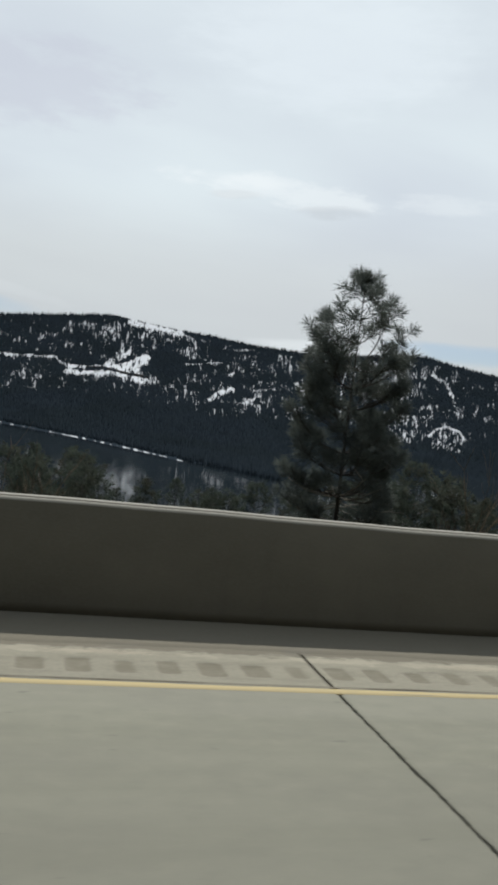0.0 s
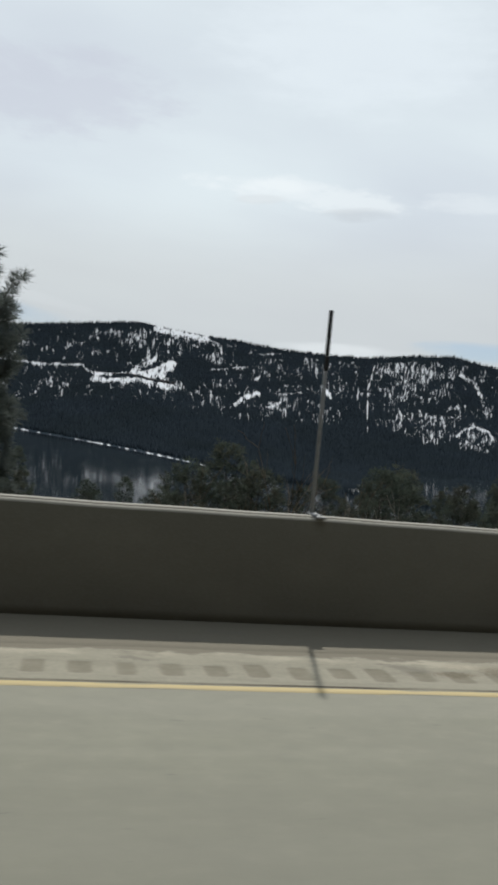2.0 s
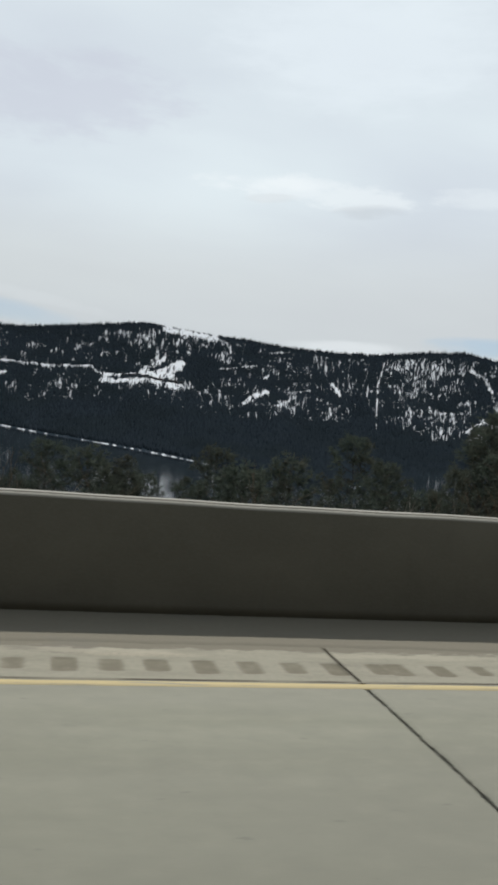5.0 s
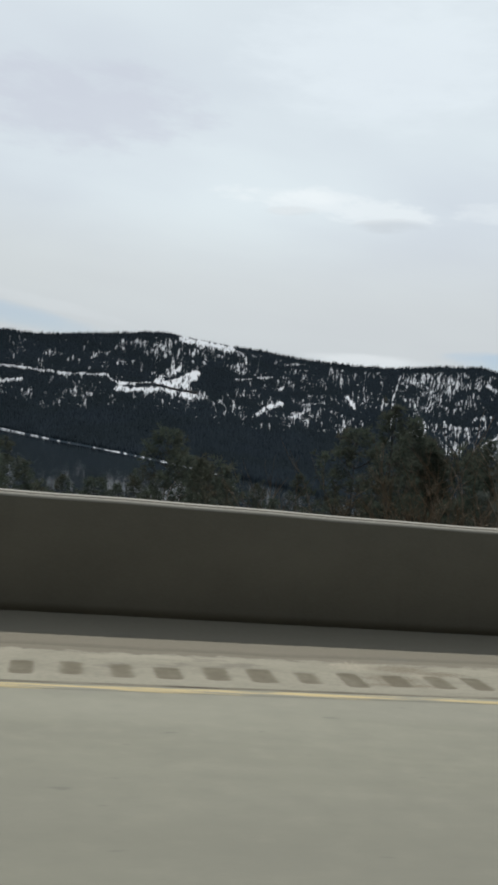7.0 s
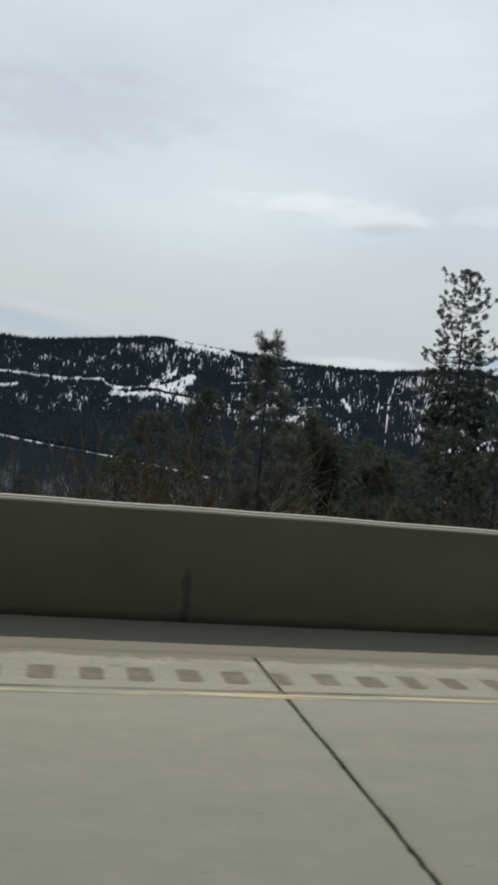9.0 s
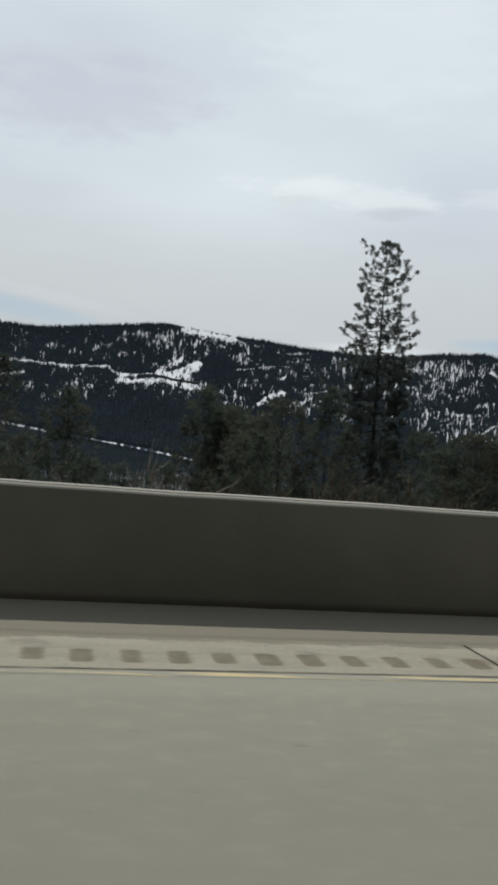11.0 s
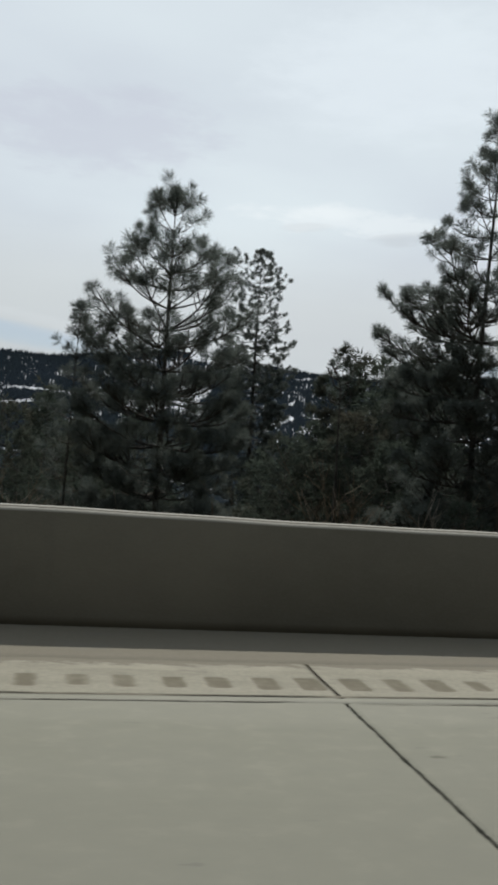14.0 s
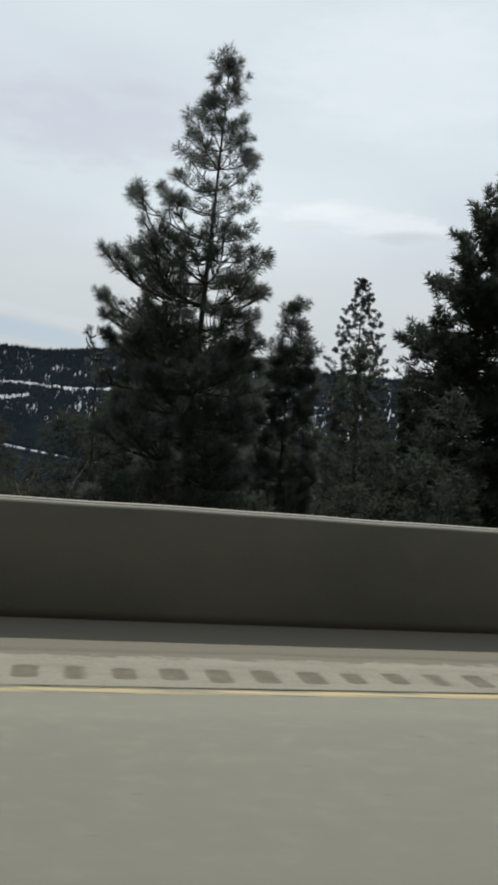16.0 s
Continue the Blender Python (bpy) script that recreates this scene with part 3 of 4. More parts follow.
def far_forest():
    """Tens of thousands of small conifers on the mountain, thinned out where the wood is open."""
    rng = np.random.RandomState(4)
    n = 170000
    az = rng.uniform(-15, 33, n)
    u = 1.003 * rng.rand(n) ** 0.85
    p, el = mountain_place(az, u)
    p[:, 2] += fbm(az * 0.5, u * 4.0, 21) * np.sin(np.clip(u, 0, 1) * math.pi) * 9.0
    keep = (rng.rand(n) > np.clip(openness(az, el) * 1.15, 0, 0.985)) & (u > 0.018)
    p, az, u = p[keep], az[keep], u[keep]
    n = len(p)
    dist = np.linalg.norm(p[:, :2], axis=1)
    h = rng.uniform(5, 10.5, n) * np.interp(dist, [400, 1400, 2600], [0.7, 0.9, 1.0]) * np.where(u > 0.975, rng.uniform(0.7, 1.45, n) * np.interp(az, [0.5, 3.0, 7.0, 9.0], [1.0, 0.55, 0.55, 1.0]), 1.0)
    r = h * rng.uniform(0.15, 0.24, n)
    sides = 3
    turn = rng.rand(n)[:, None] * 6.28 + np.arange(sides)[None] * (2 * math.pi / sides)
    verts = np.empty((n, sides + 1, 3))
    verts[:, :sides, 0] = p[:, 0, None] + r[:, None] * np.cos(turn)
    verts[:, :sides, 1] = p[:, 1, None] + r[:, None] * np.sin(turn)
    verts[:, :sides, 2] = p[:, 2, None] - 0.5 + rng.uniform(-0.06, 0.10, (n, sides)) * h[:, None]
    verts[:, sides] = p + np.stack([rng.normal(0, 0.02, n) * h, rng.normal(0, 0.02, n) * h, h], -1)
    base = np.arange(n)[:, None, None] * (sides + 1)
    tri = np.stack([np.arange(sides), (np.arange(sides) + 1) % sides, np.full(sides, sides)], -1)[None]
    me = np_mesh("far_forest", verts.reshape(-1, 3), (base + tri).reshape(-1, 3), hazed_needles)
    return tagged(new("far_forest", me), "dense dark conifer forest covering the far mountain slope", "forest", kind="stuff")


far_forest()

# ---- road ----
road = tagged(new("road"), "pale concrete freeway lanes with dark transverse joints", "road", kind="structure")
shoulder = tagged(new("shoulder"), "gritty concrete shoulder with a milled rumble strip", "shoulder", kind="structure")
JOINTS = [-14.9, -10.4, -6.3, -2.4, 1.88, 5.56, 10.10, 13.98, 17.75, 21.63, 26.11, 30.16, 34.2, 38.46, 43.16, 46.93, 51.12, 55.5, 59.2, 63.4, 67.6, 72.0]
GAP, SEAM = 0.011, 4.69


SKEWS = {4: -0.027, 5: -0.028, 16: -0.017}


def wander(s, k):
    """A joint is never quite straight."""
    return SKEWS.get(k, -0.037) * (s - 4.69) + 0.003 * math.sin(2.1 * s + 2.3 * k) + 0.002 * math.sin(9.0 * s + k)


def fray(n, k):
    """The chipped arris of a joint."""
    return 0.006 * max(-0.6, noise.noise(Vector((n * 13.0, k * 7.7, 0.0)))) + 0.006 * noise.noise(Vector((n * 37.0, k * 3.1, 5.0)))


def lane_slab(a, b, k, n0, n1):
    """A cast slab between two joints, with eased edges."""
    ns = np.concatenate([np.linspace(n0, 1.0, 12)[:-1], np.linspace(1.0, n1, 260)])
    bm = bmesh.new()
    rings = []
    for f, z in ((0.0, -0.2), (0.0, -0.006), (0.006, 0.0), (0.5, 0.0), (0.994, 0.0), (1.0, -0.006), (1.0, -0.2)):
        row = []
        for n in ns:
            lo, hi = a + GAP + wander(n, k) + fray(n, 2 * k), b - GAP + wander(n, k + 1) - fray(n, 2 * k + 3)
            row.append(bm.verts.new(plan(lo + (hi - lo) * f, n, z)))
        rings.append(row)
    for r0, r1 in zip(rings, rings[1:]):
        for i in range(len(ns) - 1):
            bm.faces.new((r0[i], r1[i], r1[i + 1], r0[i + 1]))
    for i in (0, len(ns) - 1):
        bm.faces.new([r[i] for r in (rings if i == 0 else rings[::-1])])
    bmesh.ops.recalc_face_normals(bm, faces=bm.faces[:])
    return bm


for k, (a, b) in enumerate(zip(JOINTS, JOINTS[1:])):
    part("slab", lane_slab(a, b, k, -8.6, SEAM - 0.008), concrete_road, road)

RUMBLE_N = 4.965
rumble_rng = random.Random(8)
rumbles = []
for start, end, phase, RUMBLE in ((-16.0, 4.6, -0.07, 0.2985), (4.6, 9.5, 4.77, 0.293), (9.5, 18.0, 11.12, 0.2985), (18.0, 26.0, 22.06, 0.302), (26.0, 34.0, 28.71, 0.304), (34.0, 43.0, 38.61, 0.298), (43.0, 72.0, 46.52, 0.301)):
    c = math.ceil((start - phase) / RUMBLE) * RUMBLE + phase
    while c < end:
        if not 43.3 < c < 43.75:
            rumbles.append((c + rumble_rng.uniform(-0.012, 0.012), rumble_rng.uniform(0.085, 0.105), RUMBLE_N + rumble_rng.uniform(-0.015, 0.015), rumble_rng.uniform(0.12, 0.15), rumble_rng.uniform(0.007, 0.013)))
        c += RUMBLE


def shoulder_slab(a, b, k):
    """A shoulder slab whose surface has the milled grooves."""
    lo, hi = a + GAP, b - GAP
    ss = np.linspace(lo, hi, max(8, int((hi - lo) / 0.022)))
    ns = np.concatenate([[SEAM + 0.008], np.linspace(SEAM + 0.014, 5.25, 26), np.linspace(5.29, 5.46, 4)])
    S, N = np.meshgrid(ss, ns, indexing="ij")
    Z = np.zeros_like(S)
    for c, half, mid, wide, deep in rumbles:
        if lo - 0.2 < c < hi + 0.2:
            d = np.clip(1 - ((S - c) / half) ** 2, 0, 1) * np.clip((wide - np.abs(N - mid)) / 0.03, 0, 1)
            Z = np.minimum(Z, -deep * d ** 0.7)
    Z[:, 0] = np.minimum(Z[:, 0], -0.006)
    w = np.array([wander(n, k) for n in ns]) * 1.0
    w1 = np.array([wander(n, k + 1) for n in ns])
    f = (S - lo) / (hi - lo)
    S2 = S + (1 - f) * w[None] + f * w1[None]
    top = plan_np(S2, N, Z).reshape(-1, 3)
    faces = grid_faces(*S.shape)[:, ::1]
    # skirt down the two ends and the seam side
    i = np.arange(S.size).reshape(S.shape)
    rim = np.concatenate([i[0, ::-1], i[1:, 0], []]).astype(int)
    rim = np.concatenate([rim, i[-1, 1:]])
    low = top[rim].copy()
    low[:, 2] = -0.2
    j = len(top) + np.arange(len(rim))
    skirt = np.stack([rim[:-1], j[:-1], j[1:], rim[1:]], -1)
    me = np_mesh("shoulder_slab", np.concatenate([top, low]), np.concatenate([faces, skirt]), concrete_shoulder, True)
    road_uv(me, np.concatenate([S2.ravel(), S2.ravel()[rim]]), np.concatenate([N.ravel(), N.ravel()[rim]]))
    return me


for k, (a, b) in enumerate(zip(JOINTS, JOINTS[1:])):
    part("shoulder_slab", shoulder_slab(a, b, k), concrete_shoulder, shoulder)


def ribbon(name, s0, s1, n0, n1, z, mat, step=0.5):
    ss = np.arange(s0, s1 + step / 2, step)
    ns = np.linspace(n0, n1, 3)
    S, N = np.meshgrid(ss, ns, indexing="ij")
    me = np_mesh(name, plan_np(S, N, np.full_like(S, z)).reshape(-1, 3), grid_faces(*S.shape), mat)
    road_uv(me, S.ravel(), N.ravel())
    return me


part("joint_filler", ribbon("joint_filler", -14.9, 72.0, -8.6, SEAM - 0.006, -0.03, sealant), sealant, road, "dark joint sealant between the slabs")
part("seam_filler", ribbon("seam_filler", -14.9, 72.0, SEAM - 0.012, SEAM + 0.014, 0.0012, seam_dirt), seam_dirt, road, "dark sealant along the shoulder seam")
part("joint_silt", ribbon("joint_silt", -14.9, 72.0, SEAM + 0.02, 5.5, -0.013, joint_silt), joint_silt, shoulder, "grey silt packed into the shoulder joints")


def crack(s0, s1, n, wide, seed):
    """A thin sealed crack that wanders along the lane's edge."""
    ss = np.arange(s0, s1, 0.03)
    mid = n + 0.010 * fbm(ss * 1.3, ss * 0 + seed, 51) + 0.004 * fbm(ss * 6.0, ss * 0 + seed, 52)
    half = wide * np.clip(0.55 + 0.75 * fbm(ss * 2.3, ss * 0 + seed, 53), 0.12, 1.2) * np.clip(np.minimum(ss - s0, s1 - ss) / 0.3, 0.05, 1)
    S = np.repeat(ss[:, None], 2, 1)
    N = np.stack([mid - half, mid + half], -1)
    me = np_mesh("crack", plan_np(S, N, np.full_like(S, 0.0045)).reshape(-1, 3), grid_faces(*S.shape), crack_dirt)
    part("crack", me, crack_dirt, road)


for s0, s1, n, wide in ((34.3, 38.4, SEAM, 0.008), (38.5, 43.1, SEAM, 0.010), (43.2, 46.9, SEAM, 0.010), (47.0, 51.1, SEAM, 0.009), (51.2, 55.0, SEAM, 0.007), (37.5, 41.4, 4.58, 0.007), (41.9, 43.9, 4.57, 0.012), (44.3, 46.7, 4.575, 0.006), (46.98, 48.6, 4.56, 0.008), (48.5, 50.9, 4.545, 0.016), (42.4, 43.2, 4.51, 0.009)):
    crack(s0, s1, n, wide, s0)



def gutter_bed():
    """Silt along the foot of the barrier, thinning out to a ragged edge on the slabs."""
    ss = np.arange(-14.9, 72.0, 0.06)
    rng = np.random.RandomState(12)
    edge = 5.40 + 0.035 * fbm(ss * 0.8, ss * 0, 41) + 0.02 * fbm(ss * 3.1, ss * 0 + 5, 42)
    ns = np.array([0.0, 0.03, 0.10, 0.3, 0.6, 1.0])
    S = np.repeat(ss[:, None], len(ns), 1)
    N = edge[:, None] + (6.38 - edge)[:, None] * ns[None]
    Z = np.interp(ns, [0, 0.03, 0.1, 0.3, 0.6, 1.0], [-0.012, 0.004, 0.006, 0.007, 0.009, 0.018])[None] + rng.uniform(-0.0012, 0.0012, S.shape)
    me = np_mesh("gutter", plan_np(S, N, Z).reshape(-1, 3), grid_faces(*S.shape), concrete_shoulder, True)
    road_uv(me, S.ravel(), N.ravel())
    return me


tagged(part("gutter", gutter_bed(), concrete_shoulder), "grey silt and grit along the foot of the barrier", "gutter", kind="structure")


def painted_line(n0, n1, thick):
    """A coat of paint whose edges run down to the slab."""
    ss = np.arange(-14.9, 72.1, 0.25)
    S, N = np.meshgrid(ss, [n0 - 0.004, n0, (n0 + n1) / 2, n1, n1 + 0.004], indexing="ij")
    Z = np.broadcast_to(np.array([-0.003, thick, thick, thick, -0.003]), S.shape)
    me = np_mesh("edge_line", plan_np(S, N, Z).reshape(-1, 3), grid_faces(*S.shape), yellow_paint)
    road_uv(me, S.ravel(), N.ravel())
    return me


edge_line = tagged(part("edge_line", painted_line(4.578, 4.657, 0.002), yellow_paint), "worn yellow painted line along the slab edge", "road marking", kind="structure")

# ---- barrier ----
BASE_N, TOP_Z = 6.24, 0.905


def narrowing(s):
    """How far the barrier stands in, where the shoulder begins narrower."""
    return np.interp(s, [-16, 5, 13, 22], [-0.13, -0.13, -0.08, 0.0])


def barrier_run(a, b):
    """A cast stretch of barrier: a battered face, a grooved and chamfered top."""
    prof = [(BASE_N + 0.012, -0.25), (BASE_N + 0.012, 0.03), (BASE_N, 0.045), (BASE_N + 0.006, 0.09), (BASE_N + 0.075, TOP_Z - 0.03), (BASE_N + 0.095, TOP_Z - 0.008), (BASE_N + 0.115, TOP_Z - 0.006),
            (BASE_N + 0.118, TOP_Z - 0.014), (BASE_N + 0.128, TOP_Z - 0.014), (BASE_N + 0.131, TOP_Z), (BASE_N + 0.27, TOP_Z), (BASE_N + 0.295, TOP_Z - 0.025), (BASE_N + 0.37, 0.05), (BASE_N + 0.37, -0.6)]
    ss = np.linspace(a, b, max(3, int((b - a) / 0.25)))
    S, I = np.meshgrid(ss, np.arange(len(prof)), indexing="ij")
    N = np.array([p[0] for p in prof])[I] + narrowing(S)
    Z = np.array([p[1] for p in prof])[I]
    ripple = 0.0035 * np.sin(S * 1.7) + 0.002 * np.sin(S * 5.3 + 1)
    Z = Z + np.where(Z > 0.5, ripple + 0.08 * narrowing(S), 0)
    me = np_mesh("barrier_run", plan_np(S, N, Z).reshape(-1, 3), grid_faces(*S.shape)[:, ::-1], barrier_concrete)
    road_uv(me, S.ravel(), Z.ravel())
    return me


barrier = tagged(part("barrier", barrier_run(-16, 74), barrier_concrete), "long grey concrete safety barrier with its top coloured paler as sunlit", "barrier", kind="structure")

# ---- marker post clamped to the barrier ----
post_at = Vector(plan(8.42, BASE_N + 0.33 + float(narrowing(8.42)), -0.008))
snow_pole = tagged(new("snow_pole"), "tall thin grey steel marker pole fixed to the barrier", "marker pole")
snow_pole.location = post_at


def tube(points, radii, sides=8):
    """A round bar through the points, as a bmesh."""
    bm = bmesh.new()
    rings = []
    for i, (p, r) in enumerate(zip(points, radii)):
        p = Vector(p)
        way = (Vector(points[min(i + 1, len(points) - 1)]) - Vector(points[max(i - 1, 0)])).normalized()
        q = way.to_track_quat("Z", "Y")
        rings.append([bm.verts.new(p + q @ Vector((r * math.cos(a), r * math.sin(a), 0))) for a in (2 * math.pi * j / sides for j in range(sides))])
    for r0, r1 in zip(rings, rings[1:]):
        for j in range(sides):
            bm.faces.new((r0[j], r0[(j + 1) % sides], r1[(j + 1) % sides], r1[j]))
    bm.faces.new(rings[0][::-1])
    bm.faces.new(rings[-1])
    for f in bm.faces:
        f.smooth = len(f.verts) == 4
    return bm


part("pole", tube([(0, 0.03, 0.35), (0, 0.03, 1.5), (0, 0.03, 2.66)], [0.0175, 0.0175, 0.016], 10), galvanised, snow_pole)
part("sleeve", tube([(0, 0.03, 2.15), (0, 0.03, 2.16), (0, 0.03, 2.67), (0, 0.03, 2.675)], [0.0175, 0.0195, 0.0195, 0.014], 10), shed_timber, snow_pole, "dark sleeve at the tip")
bracket = part("bracket", box_bm(-0.04, 0.04, -0.30, 0.06, TOP_Z + 0.001, TOP_Z + 0.015, 0.004), galvanised, snow_pole, "bent steel strap over the barrier top")
clamp = part("clamp", box_bm(-0.05, 0.05, -0.02, 0.07, 0.55, 0.80, 0.008), galvanised, snow_pole)
for h in (0.61, 0.74):
    part("bolt", tube([(0.03, 0.065, h), (0.03, 0.09, h)], [0.012, 0.012], 6), galvanised, clamp)
for x in (-0.022, 0.022):
    part("bolt", tube([(x, -0.2, TOP_Z + 0.010), (x, -0.2, TOP_Z + 0.030)], [0.010, 0.010], 6), galvanised, bracket)


# ---- pines ----
def tubes_np(lines, sides=4):
    """Many tapering bars; each line is a list of (point, radius)."""
    verts, faces, base = [], [], 0
    for line in lines:
        pts = np.array([p for p, _ in line])
        rad = np.array([r for _, r in line])
        way = np.gradient(pts, axis=0)
        way /= np.linalg.norm(way, axis=1)[:, None] + 1e-9
        ref = np.where(np.abs(way[:, 2:3]) > 0.9, np.array([[1.0, 0, 0]]), np.array([[0, 0, 1.0]]))
        u = np.cross(way, ref)
        u /= np.linalg.norm(u, axis=1)[:, None] + 1e-9
        v = np.cross(way, u)
        t = np.arange(sides) * 2 * math.pi / sides
        ring = pts[:, None] + rad[:, None, None] * (np.cos(t)[None, :, None] * u[:, None] + np.sin(t)[None, :, None] * v[:, None])
        k = len(pts)
        i = base + np.arange(k * sides).reshape(k, sides)
        verts.append(ring.reshape(-1, 3))
        faces.append(np.stack([i[:-1], np.roll(i, -1, 1)[:-1], np.roll(i, -1, 1)[1:], i[1:]], -1).reshape(-1, 4))
        base += k * sides
    return np.concatenate(verts), np.concatenate(faces)


def brushes_np(rng, tips, ways, count, length, width, flat=False):
    """Needle brushes at the ends of shoots: long needles that fan out from each tip."""
    k = len(tips)
    tips, ways = np.repeat(np.array(tips), count, 0), np.repeat(np.array(ways), count, 0)
    n = len(tips)
    ways = ways / (np.linalg.norm(ways, axis=1)[:, None] + 1e-9)
    size = np.repeat(rng.uniform(0.8, 1.15, k), count)[:, None]
    back = rng.rand(n, 1) ** 1.5
    side = np.cross(ways, rng.normal(size=(n, 3)))
    side /= np.linalg.norm(side, axis=1)[:, None] + 1e-9
    open_by = np.radians(62 * np.sqrt(rng.rand(n, 1)) + 34 * back)
    d = ways * np.cos(open_by) + side * np.sin(open_by)
    d[:, 2] -= 0.05
    start = tips - ways * back * length * 0.75 * size
    across = np.cross(d, rng.normal(size=(n, 3)))
    across /= np.linalg.norm(across, axis=1)[:, None] + 1e-9
    long = length * size * rng.uniform(0.82, 1.08, (n, 1))
    if flat:
        base = start + d * long * 0.15
        return np.stack([base - across * width * 0.5, base + across * width * 0.5, start + d * long], 1).reshape(-1, 3), np.arange(n * 3).reshape(-1, 3)
    mid = start + d * long * 0.5
    verts = np.stack([start, mid - across * width * 0.5, mid + across * width * 0.5, start + d * long], 1).reshape(-1, 3)
    base = np.arange(n)[:, None, None] * 4
    return verts, (base + np.array([[0, 1, 2], [1, 3, 2]])[None]).reshape(-1, 3)


def ponderosa_meshes(seed, h, profile, needle=0.19, blade=0.008, count=70, dense_from=2.5, spacing=0.27, dead=10, trunk=0.009, bare=0.1, lean=0.0, leaf=None, per=5.0, shoot_gap=0.15, inner=0.3, light=False, even=0.6, side=(0.0, 0.0)):
    """A ponderosa pine: whorls of limbs that sweep up, with needle brushes at the ends of the shoots."""
    rng = np.random.RandomState(seed)
    wave = rng.uniform(-1, 1, 2) * 0.006 * h
    h = h - 0.30
    axis = lambda t: np.array([wave[0] * math.sin(t * 5.0) + lean * h * t, wave[1] * math.sin(t * 4.0), h * t])
    wood = [[(axis(t), max(0.010, h * trunk * (1 - t) ** 0.8)) for t in np.linspace(0, 1, 18)]]
    tips, ways = [axis(1.0) + np.array([0, 0, 0.02])], [np.array([0, 0, 1.0])]
    below = 0.07
    while below < h * (1 - bare):
        t = 1 - below / h
        thick = below > dense_from
        reach = float(np.interp(below, [p[0] for p in profile], [p[1] for p in profile]))
        k = int(round(per + rng.uniform(-1, 1) + (2.2 if thick and not light else 0)))
        first = rng.rand() * 6.283
        for b in range(k):
            a = first + b * 6.283 / k + rng.normal(0, 0.3)
            long = max(0.08, reach * rng.uniform(even, 1.08) * (1 + side[1] * math.cos(a - side[0])))
            slope = np.interp(below, [0, 0.5, 1.5, 4.0, 9.0], [0.9, 0.7, 0.42, 0.12, -0.1]) + rng.normal(0, 0.13)
            curl = np.interp(below, [0, 1.0, 4.0], [0.15, 0.38, 0.30]) * rng.uniform(0.5, 1.4)
            out = np.array([math.cos(a), math.sin(a), 0.0])
            bow = np.cross(out, (0, 0, 1)) * rng.normal(0, 0.10)
            steps = 3 if long < 0.3 else 6
            p0 = axis(t)
            pts = [p0 + (out * (f - 0.1 * f ** 3) + bow * f * f + np.array([0, 0, slope * f + curl * f ** 2.6 - 0.15 * f])) * long for f in np.linspace(0, 1, steps)]
            r0 = 0.006 + 0.010 * long
            wood.append([(p, r0 * (1 - 0.6 * i / (steps - 1))) for i, p in enumerate(pts)])
            way = pts[-1] - pts[-2]
            way /= np.linalg.norm(way)
            tips.append(pts[-1])
            ways.append(way + np.array([0, 0, 0.15]))
            shoots = int(long / (shoot_gap * 0.62 if thick else shoot_gap * 1.25) + rng.rand())
            for j in range(shoots):
                f = rng.uniform(0.22 if thick else inner, 0.97)
                x = f * (steps - 1)
                i = min(int(x), steps - 2)
                at = pts[i] + (pts[i + 1] - pts[i]) * (x - i)
                turn = a + (1 if j % 2 else -1) * rng.uniform(0.35, 1.1)
                d = np.array([math.cos(turn), math.sin(turn), rng.uniform(0.15, 0.9)])
                d /= np.linalg.norm(d)
                ll = rng.uniform(0.7, 1.4) * needle + 0.22 * long * (1 - f)
                end = at + d * ll + np.array([0, 0, 0.25 * ll])
                wood.append([(at, r0 * 0.55), (at + d * ll * 0.55, r0 * 0.45), (end, r0 * 0.35)])
                tips.append(end)
                ways.append(d + np.array([0, 0, 0.45]))
        below += spacing * rng.uniform(0.75, 1.25) * np.interp(below, [0, 0.6, 3.0], [0.7, 1.0, 1.2])
    twigs = []
    for _ in range(dead):
        t, a = rng.uniform(0.05, 0.42), rng.rand() * 6.283
        long = rng.uniform(0.5, 1.15)
        out = np.array([math.cos(a), math.sin(a), rng.uniform(-0.5, 0.15)])
        pts = [axis(t) + out * long * f + np.array([0, 0, long * 0.3 * f * f]) + rng.normal(0, 0.035, 3) * long * f for f in np.linspace(0, 1, 6)]
        twigs.append([(p, 0.013 * (1 - 0.75 * i / 5)) for i, p in enumerate(pts)])
        for _ in range(2):
            i = rng.randint(2, 5)
            turn = a + rng.choice([-1, 1]) * rng.uniform(0.4, 1.0)
            d2 = np.array([math.cos(turn), math.sin(turn), rng.uniform(-0.1, 0.6)])
            twigs.append([(pts[i] + d2 * long * 0.35 * f, 0.006 * (1 - 0.6 * f)) for f in np.linspace(0, 1, 4)])
    wv, wf = tubes_np([w for w in wood if not light or len(w) > 3], 3 if light else 5)
    nv, nf = brushes_np(rng, tips, ways, count, needle, blade, light)
    out = [np_mesh("trunk", wv, wf, bark, True), np_mesh("crown", nv, nf, leaf or needles)]
    if twigs:
        dv, df = tubes_np(twigs, 3)
        out.append(np_mesh("dead_branches", dv, df, dead_wood, True))
    return out


def slope_at(x, y):
    """Ground height under a place beside the road."""
    s = math.atan2(x, 1 / BEND - y) / BEND
    n = 1 / BEND - math.hypot(x, 1 / BEND - y)
    return float(side_slope(n)), s, n


